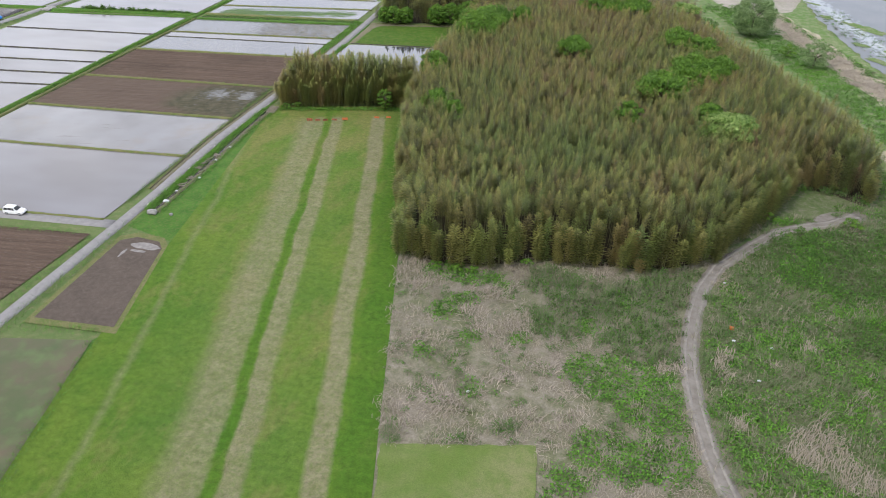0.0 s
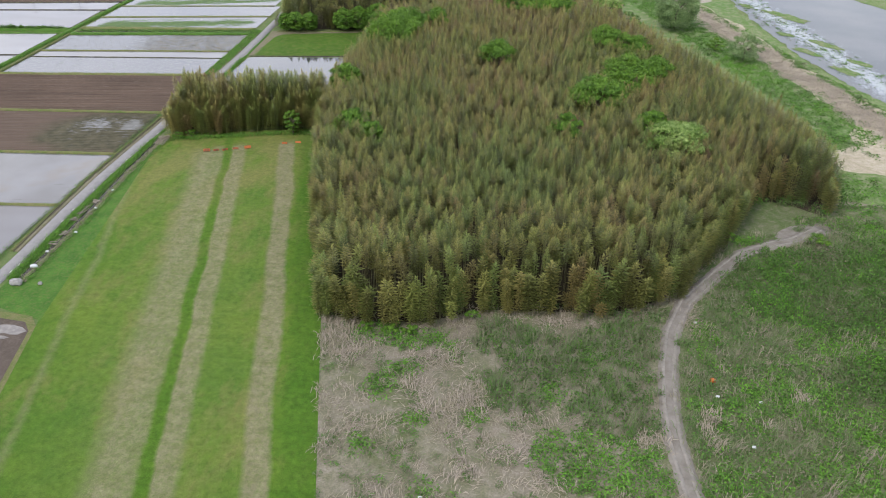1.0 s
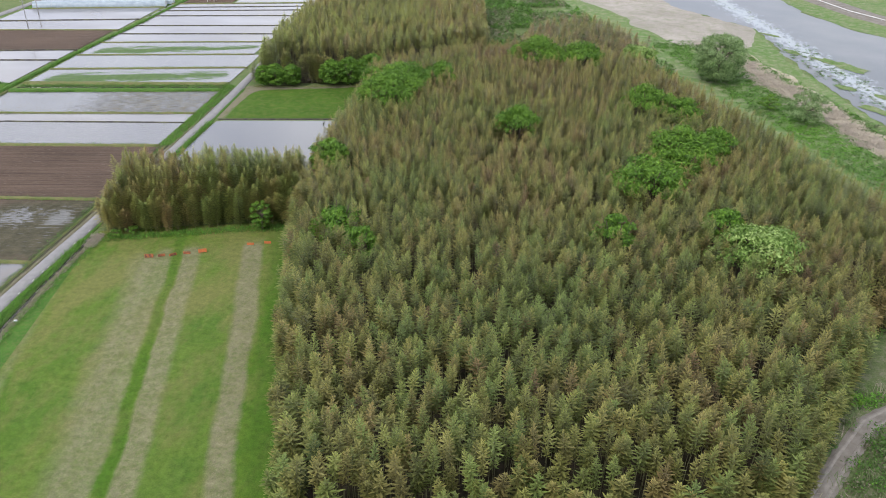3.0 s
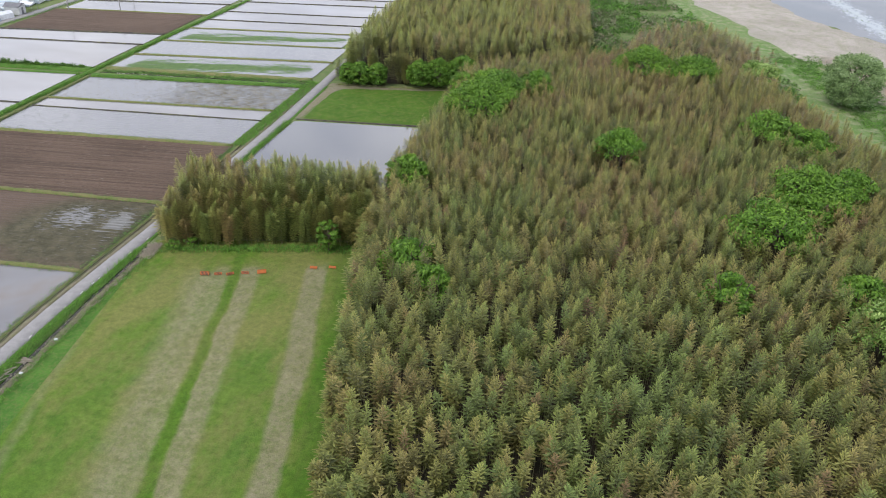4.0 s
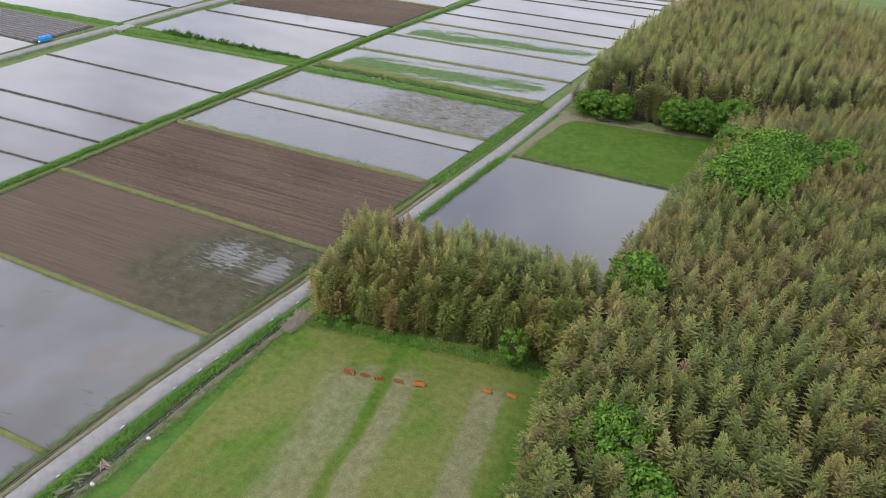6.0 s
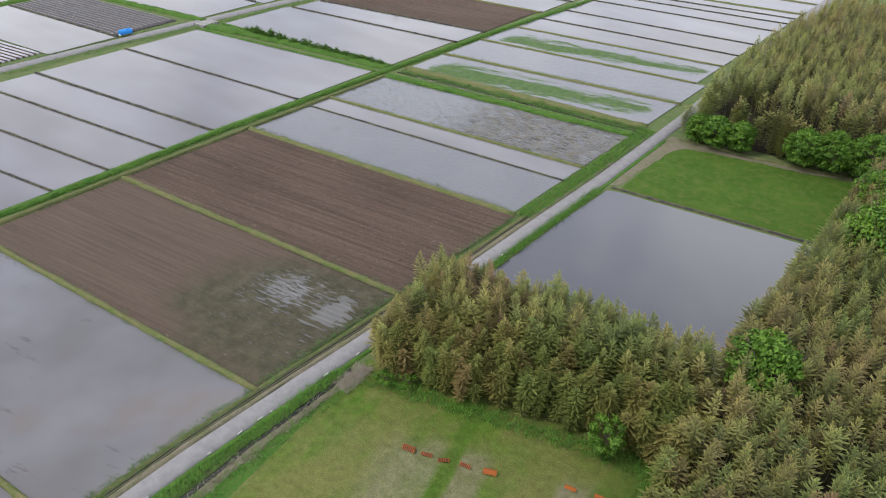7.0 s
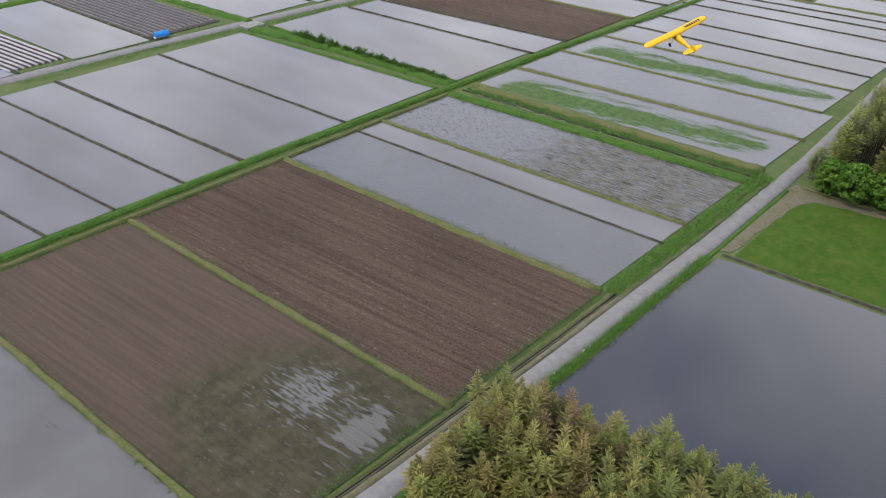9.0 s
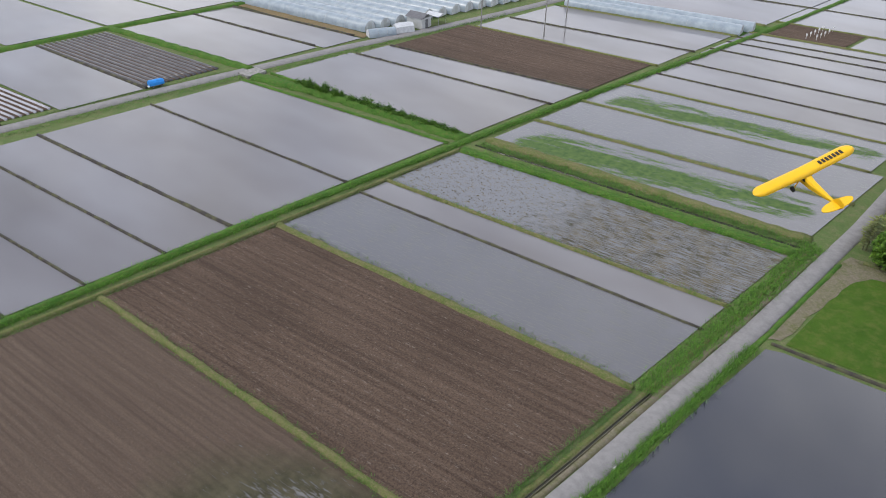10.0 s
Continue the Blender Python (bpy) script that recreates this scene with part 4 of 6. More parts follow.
def grove(name, poly, step, label, heights, seed, bright=0.0, levels=17, slope=4.5, fine=1.0, front=None, brown=0.0, point=4.2):
    """Bamboo over an area: crowns of uneven height within, lower and leafy down the stem at the rim."""
    r = np.random.default_rng(seed)
    xs, ys = [p[0] for p in poly], [p[1] for p in poly]
    outer, inner, low_rows = [], [], []
    y = min(ys)
    while y < max(ys):
        x = min(xs)
        while x < max(xs):
            px, py = x + r.uniform(-0.75, 0.75) * step, y + r.uniform(-0.75, 0.75) * step
            x += step
            if not inside(px, py, poly) or any(math.hypot(px - gx, py - gy) < gr * 0.8 for gx, gy, gr in GAPS):
                continue
            clump = noise.noise(Vector((px * 0.42, py * 0.42, 3 + seed)))
            broad = noise.noise(Vector((px * 0.045, py * 0.045, seed)))
            tall = heights * (1 + 0.09 * noise.noise(Vector((px * 0.11, py * 0.11, 9))) + 0.05 * clump) * (r.uniform(0.90, 1.05) if slope > 2 else r.uniform(0.90, 1.04))
            edge = rim(px, py, poly)
            if slope > 2 and edge > 6 and r.uniform() < 0.04 - 0.26 * clump:
                continue
            if front:
                tall *= 0.58 + 0.42 * min(1.0, rim(px, py, front) / 4.2)
            # the py term pales plants northwards, painting distance haze into their tint
            tone = 0.268 + bright + min(0.07, max(0.0, py * 0.0012)) + clump * 0.27 + r.normal(0, 0.10)
            hue = 0.39 + brown + 0.28 * broad + 0.24 * noise.noise(Vector((px * 0.19, py * 0.19, 40 + seed))) + r.normal(0, 0.13)
            hue = max(0.14, hue) + 0.0019 * max(0.0, py + 25) + 0.03
            hue += 0.30 if r.uniform() < 0.05 else 0.0
            tone += 0.06 * max(0.0, 1.0 - edge / 3.0)
            if edge < slope:
                tall *= (0.66 + 0.34 * edge / slope) * r.uniform(0.84, 1.14) if slope > 2 else r.uniform(0.9, 1.0)
            if edge < 2.2 and r.uniform() < 0.8:
                shift = r.uniform(-0.7, 0.7, 2)
                low_rows.append((px + shift[0], py + shift[1], -0.1, heights * r.uniform(0.24, 0.60) / 10.5, r.uniform(0.75, 1.05), tone + r.normal(0, 0.08), hue))
            (outer if edge < 2.4 else inner).append((px, py, -0.1, tall / 10.5, r.uniform(0.82, 1.16) if slope > 2 else r.uniform(0.80, 1.10), tone, hue))
        y += step * 0.87
    for rows, low, count, nm in ((outer, 0.14, int(levels * 1.7), "_edge"), (inner, 0.58 if slope > 2 else 0.18, levels, ""), (low_rows, 0.10, int(levels * 0.9), "_shoots")):
        if rows:
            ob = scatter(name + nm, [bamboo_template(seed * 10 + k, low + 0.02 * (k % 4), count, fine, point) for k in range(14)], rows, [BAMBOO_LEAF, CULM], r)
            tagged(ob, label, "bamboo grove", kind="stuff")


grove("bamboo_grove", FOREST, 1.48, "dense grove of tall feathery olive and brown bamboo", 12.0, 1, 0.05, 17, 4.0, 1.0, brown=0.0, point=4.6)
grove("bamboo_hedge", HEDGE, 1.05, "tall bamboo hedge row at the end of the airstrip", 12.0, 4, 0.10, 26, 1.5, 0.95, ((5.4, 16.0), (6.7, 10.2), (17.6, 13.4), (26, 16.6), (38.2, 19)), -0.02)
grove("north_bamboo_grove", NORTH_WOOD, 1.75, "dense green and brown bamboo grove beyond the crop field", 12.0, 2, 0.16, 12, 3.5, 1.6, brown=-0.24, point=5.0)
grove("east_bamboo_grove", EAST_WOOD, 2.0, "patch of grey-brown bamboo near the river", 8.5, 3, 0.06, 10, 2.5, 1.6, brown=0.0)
for poly in (FOREST, HEDGE, NORTH_WOOD, EAST_WOOD):
    if poly is HEDGE:
        poly = [(37, 27), (25, 24.5), (9, 20.5), (8, 13.5), (17.6, 16), (26, 19), (38, 22)]
    mx, my = sum(p[0] for p in poly) / len(poly), sum(p[1] for p in poly) / len(poly)
    poly = [(mx + (x - mx) * 0.975, my + (y - my) * 0.975) for x, y in poly]
    fan("forest_floor", poly, 0.045, LITTER, "dark leaf litter under the bamboo", "forest floor")


# ---- trees and scrub ----
def leaf_cloud(lobes, count, size, seed, flat=0.35):
    """Leaf sprays laid like shingles over the domes of many lobes (x, y, z, radius, height), so that each clump turns its own lit top to the sky."""
    r = np.random.default_rng(seed)
    lobe = np.array(lobes, float)
    pick = r.choice(len(lobe), count, p=lobe[:, 3] ** 2 / (lobe[:, 3] ** 2).sum())
    own = r.normal(0, 0.08, len(lobe))
    d = r.normal(size=(count, 3))
    d /= np.linalg.norm(d, axis=1)[:, None]
    d[:, 2] = np.where(d[:, 2] < -0.25, -0.7 * d[:, 2], d[:, 2])
    shell = (r.uniform(0.70, 1.10, count) + 0.25 * r.normal(0, 1, count) * (r.uniform(0, 1, count) < 0.25))[:, None]
    p = lobe[pick, :3] + d * lobe[pick][:, [3, 3, 4]] * shell
    up = d / lobe[pick][:, [3, 3, 4]] * lobe[pick, 3:4] + r.normal(0, flat * 1.3, (count, 3))
    up /= np.linalg.norm(up, axis=1)[:, None]
    u = np.cross(up, r.normal(size=(count, 3)))
    u /= np.linalg.norm(u, axis=1)[:, None]
    v = np.cross(up, u) * (size * r.uniform(0.4, 0.75, count))[:, None]
    u = u * (size * r.uniform(0.6, 1.25, count))[:, None]
    sag = np.array([0, 0, size * 0.18])
    vs = np.stack([p - u * 0.5, p + v * 0.5, p + u * 0.6 - sag, p - v * 0.5], 1).reshape(-1, 3)
    n = np.arange(count)[:, None] * 4
    ts = np.concatenate([n + [0, 1, 2], n + [0, 2, 3]], 1).reshape(-1, 3)
    # light from above painted into the tint: paler towards each dome's top
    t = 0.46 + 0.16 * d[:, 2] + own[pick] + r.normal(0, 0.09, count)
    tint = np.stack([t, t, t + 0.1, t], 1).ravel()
    return vs.astype(np.float32), ts.astype(np.int32), tint.astype(np.float32)


def limb_mesh(r, height, radius, spread):
    """A tapered trunk that forks into limbs."""
    bm = bmesh.new()

    def tube(p0, p1, r0, r1):
        axis = (Vector(p1) - Vector(p0)).normalized()
        side = axis.orthogonal().normalized()
        up = axis.cross(side)
        rings = []
        for p, q in ((p0, r0), (p1, r1)):
            rings.append([bm.verts.new(Vector(p) + (side * math.cos(k * math.tau / 7) + up * math.sin(k * math.tau / 7)) * q) for k in range(7)])
        for k in range(7):
            bm.faces.new((rings[0][k], rings[0][(k + 1) % 7], rings[1][(k + 1) % 7], rings[1][k]))

    fork = height * 0.45
    tube((0, 0, -0.2), (0.1, 0.05, fork), radius, radius * 0.7)
    for k in range(6):
        a = k * math.tau / 6 + r.uniform(-0.4, 0.4)
        end = (math.cos(a) * spread * 0.6, math.sin(a) * spread * 0.6, height * r.uniform(0.68, 0.88))
        tube((0.1, 0.05, fork * r.uniform(0.8, 1.0)), end, radius * 0.5, radius * 0.15)
    return bm


def tree(x, y, height, spread, label, material=None, lobes=9, count=1500, size=0.6, seed=0, name="broadleaf_tree", category="tree", group="", base=0.45, deep=0.28):
    r = random.Random(seed)
    root = new(name)
    root.location = (x, y, 0)
    tagged(root, label, category, group)
    part("trunk", limb_mesh(r, height, 0.05 + 0.02 * height, spread), BARK, root)
    parts = []
    for k in range(lobes):
        a, q = k * 2.4 + r.uniform(-0.4, 0.4), spread * math.sqrt((k + 0.3) / lobes) * 0.78
        if base < 0.2:
            q = spread * 0.82 * math.sqrt(max(0.0, 1 - (2 * (k + 0.5) / lobes - 1) ** 2)) * r.uniform(0.85, 1.05)
            parts.append((q * math.cos(a), q * math.sin(a), height * (base + 0.06 + (0.86 - base) * (k + 0.5) / lobes), spread * r.uniform(0.18, 0.34), spread * r.uniform(0.12, 0.24)))
            continue
        z = height * (0.80 - (0.80 - base) * (q / spread) ** 1.6 * r.uniform(0.6, 1.05) + r.uniform(-0.05, 0.06))
        wide = spread * r.uniform(0.16, 0.32)
        parts.append((q * math.cos(a), q * math.sin(a), z, wide, min(height * deep * 0.7, wide * r.uniform(0.55, 0.85))))
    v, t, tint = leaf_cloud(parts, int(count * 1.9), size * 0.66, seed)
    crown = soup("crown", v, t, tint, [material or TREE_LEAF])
    crown.parent = root
    return root


GREEN_TREE = "leafy bright green broadleaf tree among the bamboo"
for x, y, h, s, c, seed in [(98.3, 25.5, 14.2, 6.0, 3400, 11), (105.8, 40.0, 15.0, 6.4, 3800, 12), (112, 44, 13.8, 4.4, 2000, 13), (103.5, 33.5, 13.6, 4.6, 2000, 14), (47.1, 63.0, 15.0, 6.8, 4200, 15), (48.5, 73.5, 14.0, 6.4, 3800, 16), (56, 78, 13.0, 4.6, 2200, 17), (42.5, 77, 12.0, 4.6, 2000, 18),
                            (79.0, 100.5, 13.8, 7.0, 3800, 19), (89, 100, 13.8, 6.2, 3200, 20), (75.0, 47.5, 15.0, 4.4, 2000, 21), (102.5, 67, 14.0, 5.4, 2600, 22), (109.5, 62.5, 13.2, 4.2, 1700, 23), (42.4, 29.4, 12.6, 4.0, 2000, 24), (49.0, 4.0, 12.4, 3.7, 1700, 25), (53.6, -0.5, 11.6, 3.0, 1300, 26), (91.1, 6.6, 13.2, 3.4, 1400, 27), (108, 12, 13.0, 3.6, 1100, 33)]:
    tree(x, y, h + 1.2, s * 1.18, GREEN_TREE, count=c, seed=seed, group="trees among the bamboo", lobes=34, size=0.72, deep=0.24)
tree(111.7, 4.6, 15.0, 7.4, "pale flowering tree with layered whitish crown", BLOSSOM_LEAF, 40, 4200, 0.7, 28, deep=0.09)
tree(105.5, 111, 12.0, 5.5, "pale flowering tree with layered whitish crown", BLOSSOM_LEAF, 26, 2000, 0.7, 29, deep=0.09)
tree(127.6, 117.5, 13.0, 7.0, "lone round-crowned grey-green tree on the river bank", WILLOW_LEAF, 90, 9500, 0.66, 30, base=0.02, deep=0.42)
tree(143.0, 88, 7.4, 5.0, "low green bush on the grassy river bank", WILLOW_LEAF, 30, 2600, 0.55, 31, "bush", "bush", base=0.05, deep=0.42)
tree(136.5, 96, 3.6, 2.6, "low green bush on the grassy river bank", None, 12, 900, 0.5, 32, "bush", "bush", base=0.05, deep=0.42)
for x, y, h, s, seed in [(9.0, 91.2, 5.6, 2.4, 40), (12.0, 91.4, 6.0, 2.7, 41), (16.0, 92.8, 5.6, 2.6, 42), (26.0, 95.0, 6.8, 3.2, 43), (30.5, 96.0, 7.4, 3.4, 44), (36, 97.0, 8.5, 3.8, 45)]:
    tree(x, y, h, s, "leafy green shrub at the foot of the bamboo", None, 64, 2600, 0.62, seed, "shrub", "shrub", "shrubs below the bamboo", 0.05, 0.42)
tree(32.7, 16.3, 5.6, 2.0, "slim bright green tree beside the bamboo hedge", None, 26, 1300, 0.42, 46, "young_tree", base=0.1)
for x, y, h, s, seed in [(9.4, 9.7, 1.6, 1.3, 47), (11.7, 11.0, 1.7, 1.4, 48), (119, -18, 3.0, 2.0, 49), (77.5, -45.5, 1.6, 1.3, 50), (134.5, -16, 2.6, 2.2, 51), (62.5, -50.0, 1.2, 1.4, 52), (66.0, -50.5, 1.3, 1.5, 53), (69.0, -50.0, 1.2, 1.3, 54)]:
    tree(x, y, h, s, "small bright green bush in the rough grass", None, 6, 420, 0.38, seed, "bush", "bush", "small bushes", 0.3)


def reed_template(seed, height, blades, comb=0.0, wide=0.026):
    """A tuft of bent blades; combed ones all lie over to one side."""
    r = np.random.default_rng(seed)
    vs, ts, tint = [], [], []
    for _ in range(blades):
        a, h = r.normal(0, 0.5) if r.uniform() < comb else r.uniform(0, 6.28), height * r.uniform(0.6, 1.1)
        out = np.array([np.cos(a), np.sin(a), 0])
        w = np.array([-np.sin(a), np.cos(a), 0]) * wide
        root = np.array([*r.normal(0, 0.32 + 0.25 * comb, 2), 0])
        mid, tip = root + out * h * 0.25 + (0, 0, h * 0.75), root + out * h * r.uniform(0.5, 0.95) + (0, 0, h * r.uniform(0.5, 0.95))
        n = len(vs)
        vs += [root - w, root + w, mid + w, mid - w, tip]
        ts += [(n, n + 1, n + 2), (n, n + 2, n + 3), (n + 3, n + 2, n + 4)]
        t = r.uniform(-0.07, 0.07)
        tint += [t - 0.04, t - 0.04, t, t, t + 0.04]
    return np.array(vs, np.float32), np.array(ts, np.int32), np.array(tint, np.float32), np.zeros(len(ts), np.int32)


def clump_template(seed, radius, height, count, size):
    """A low mound of leaves out of four or five overlapping humps."""
    r = random.Random(seed)
    humps = [(0, 0, height * 0.30, radius * 0.75, height * 0.70)]
    for k in range(4):
        a = k * 1.57 + r.uniform(-0.5, 0.5)
        humps.append((radius * 0.6 * math.cos(a), radius * 0.6 * math.sin(a), height * r.uniform(0.1, 0.3), radius * r.uniform(0.35, 0.6), height * r.uniform(0.35, 0.6)))
    # humps keep the top light that leaf_cloud paints into their tint
    v, t, tint = leaf_cloud(humps, count, size, seed, 0.4)
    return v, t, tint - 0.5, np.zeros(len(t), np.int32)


def track_gap(x, y):
    return min(math.hypot(x - (a[0] + (b[0] - a[0]) * k), y - (a[1] + (b[1] - a[1]) * k)) for a, b in zip(TRACK_LINE, TRACK_LINE[1:]) for k in (0, 0.25, 0.5, 0.75))


def blob(x, y, cx, cy, rx, ry):
    """1 at the middle of an oval patch, 0 at its rim."""
    return max(0.0, 1 - math.hypot((x - cx) / rx, (y - cy) / ry))


reeds, clumps, grey_reeds, shrubs, mounds = [], [], [], [], []
SCRUB_AREA = [(55.2, -46.0), (72.4, -121), (190, -130), (190, -30), (150, -6), (139, -5), (134, -6), (131, -13), (121, -15), (112, -24.5), (100, -39), (80, -41), (66, -46.2)]
LAWN_AREA = [(65.7, -91.3), (85.2, -86.2), (92, -126), (72, -126)]
# ovals of fresh green creepers and of tall grey-green reeds west of the track, and of dry reeds east of it
GREEN_PATCHES = [(94, -71, 9, 6), (99, -75, 6, 7), (96, -86, 9, 5), (101, -83, 4, 6), (65.5, -50.6, 5.5, 3), (71, -51, 6, 2.4), (66.5, -61.5, 2.4, 3), (69, -58, 2.6, 2), (74, -78.5, 2.6, 2), (66.5, -72, 2.2, 1.4), (79, -66, 1.6, 1.4), (72, -67, 1.8, 1.2), (90, -60, 3, 2), (88, -92, 5, 3)]
REED_PATCHES = [(92, -54, 15, 9), (98, -60, 8, 8), (86, -58, 7, 7), (102, -46, 7, 8), (83, -49, 7, 4)]
DRY_PATCHES = [(119.5, -78.5, 6.5, 5.5), (123.5, -82, 5, 4), (104, -79, 3, 8), (109, -64, 2, 5), (110, -76, 2.2, 3), (116, -62, 2.4, 1.6), (121, -56, 2.2, 1.6)]
r = np.random.default_rng(21)
for x in np.arange(54, 165, 1.0):
    for y in np.arange(-124, -5, 1.0):
        px, py = x + r.uniform(-0.6, 0.6), y + r.uniform(-0.6, 0.6)
        if not inside(px, py, SCRUB_AREA) or inside(px, py, LAWN_AREA):
            continue
        gap = track_gap(px, py) if 95 < px < 145 else 9
        if gap < 1.5:
            continue
        n1, n2, n3 = (noise.noise(Vector((px * f, py * f, k))) for f, k in ((0.10, 5), (0.30, 8), (0.75, 11)))
        way = 1.2 + 2.6 * noise.noise(Vector((px * 0.08, py * 0.08, 31)))
        east = px > 104 + max(0, (py + 60) * 0.35) + (2 if py < -72 else 0)
        spread = n2 * 0.5 + n3 * 0.3
        green = max(blob(px, py, *p) for p in GREEN_PATCHES)
        reedy = max(blob(px, py, *p) for p in REED_PATCHES)
        dry = max(blob(px, py, *p) for p in DRY_PATCHES)
        far = gap > 2.2
        if east:
            bushy = max(blob(px, py, 132, -30, 20, 15), blob(px, py, 148, -28, 24, 18), blob(px, py, 124, -24, 9, 7), blob(px, py, 140, -52, 16, 9))
            if dry + spread * 0.5 > 0.34:
                reeds.append((px, py, -0.08, r.uniform(0.5, 1.0), r.uniform(0.9, 1.4), 0.10 + r.normal(0, 0.07), 0.5, way + r.normal(0, 0.5)))
            elif bushy + spread * 0.6 > 0.22:
                if r.uniform() < 0.5:
                    shrubs.append((px, py, -0.15, r.uniform(0.7, 1.5), r.uniform(0.8, 1.35), 0.55 + n1 * 0.25 + n3 * 0.15 + r.normal(0, 0.06)))
                elif r.uniform() < 0.6:
                    clumps.append((px, py, -0.12, r.uniform(0.8, 1.5), r.uniform(0.8, 1.3), 0.56 + n1 * 0.3 + r.normal(0, 0.06)))
            elif n1 * 0.7 + spread + r.normal(0, 0.08) > -0.28 and far:
                fresh = n1 + 0.6 * n2 + 0.3 * n3 + (0.20 if py < -56 else 0.0) > 0.04
                if r.uniform() < 0.8:
                    (mounds if fresh else clumps).append((px, py, -0.15, r.uniform(0.5, 1.25), r.uniform(0.9, 1.5), (0.82 if fresh else 0.50) + n2 * 0.10 + r.normal(0, 0.06)))
                if r.uniform() < 0.4:
                    grey_reeds.append((px, py, -0.08, r.uniform(0.6, 1.0), r.uniform(0.8, 1.2), (0.24 if n3 < -0.1 else 0.42) + r.normal(0, 0.08), 0.5, way))
            else:
                grey_reeds.append((px, py, -0.08, r.uniform(0.35, 0.7), r.uniform(0.9, 1.4), (0.34 if n3 > 0 else 0.46) + r.normal(0, 0.07), 0.5, way))
                if r.uniform() < 0.35:
                    clumps.append((px, py, -0.12, r.uniform(0.3, 0.6), r.uniform(0.6, 1.0), 0.60 + n2 * 0.2 + r.normal(0, 0.08)))
        elif green * 1.3 + spread * 0.5 > 0.22 and far:
            if r.uniform() < 0.85:
                mounds.append((px, py, -0.15, r.uniform(0.45, 1.15), r.uniform(0.85, 1.35), 0.80 + n2 * 0.12 + r.normal(0, 0.06)))
            if r.uniform() < 0.12:
                reeds.append((px, py, -0.05, r.uniform(0.5, 0.9), r.uniform(0.7, 1.0), 0.16 + r.normal(0, 0.07), 0.5, way))
        elif reedy * 1.2 + spread * 0.6 + n1 * 0.3 > 0.24:
            if r.uniform() < 0.6:
                grey_reeds.append((px, py, -0.08, r.uniform(0.6, 1.2), r.uniform(0.9, 1.3), 0.44 + n2 * 0.18 + r.normal(0, 0.07), 0.5, way + r.normal(0, 0.8)))
            if r.uniform() < 0.62 + n3 * 0.6:
                clumps.append((px, py, -0.12, r.uniform(0.7, 1.45), r.uniform(0.8, 1.25), 0.52 + n1 * 0.2 + r.normal(0, 0.06)))
        else:
            thick = n2 * 0.6 + noise.noise(Vector((px * 0.16, py * 0.16, 50)))
            if r.uniform() < 0.62 + thick:
                reeds.append((px, py, -0.08, r.uniform(0.15, 0.42) * (1.6 if thick > 0.15 else 1.0), r.uniform(0.8, 1.6), (0.34 if n1 + 0.7 * n3 > 0.25 else 0.13 - n2 * 0.16) + r.normal(0, 0.09), 0.5, way + r.normal(0, 0.9)))
            if n2 + n3 * 0.6 + n1 * 0.3 > 0.06 and r.uniform() < 0.6:
                clumps.append((px, py, -0.1, r.uniform(0.25, 0.7), r.uniform(0.5, 1.0), 0.48 + 0.3 * max(0.0, n2) + r.normal(0, 0.10)))
tagged(scatter("dry_reeds", [reed_template(k, 1.25, 16, 0.6, 0.03) for k in range(8)], reeds, [SCRUB_LEAF], r), "matted pale dry reeds on rough ground", "dry reeds", kind="stuff")
tagged(scatter("green_reeds", [reed_template(20 + k, 1.7, 14, 0.45) for k in range(8)], grey_reeds, [SCRUB_LEAF], r), "thick stand of grey-green reeds beside the track", "reeds", kind="stuff")
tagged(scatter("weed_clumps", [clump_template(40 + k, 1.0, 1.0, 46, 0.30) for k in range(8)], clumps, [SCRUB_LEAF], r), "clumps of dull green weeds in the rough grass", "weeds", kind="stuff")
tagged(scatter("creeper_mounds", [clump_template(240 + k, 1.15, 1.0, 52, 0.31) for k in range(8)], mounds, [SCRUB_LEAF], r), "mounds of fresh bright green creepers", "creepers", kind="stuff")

# grey-green willow scrub on the rough ground and along the river side of the grove
for (x0, y0), (x1, y1) in zip(FOREST[14:26], FOREST[15:27]):
    for k in range(int(math.hypot(x1 - x0, y1 - y0) * 1.1)):
        f = r.uniform(0, 1)
        shrubs.append((x0 + (x1 - x0) * f + r.uniform(-0.3, 2.4), y0 + (y1 - y0) * f + r.uniform(-1.0, 1.0), -0.1, r.uniform(0.6, 1.7), r.uniform(0.7, 1.3), 0.56 + r.normal(0, 0.09)))
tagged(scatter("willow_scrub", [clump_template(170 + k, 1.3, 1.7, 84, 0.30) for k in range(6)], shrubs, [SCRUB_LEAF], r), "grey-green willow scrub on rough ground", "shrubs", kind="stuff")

# grass along roads, ditches and banks
tufts = []
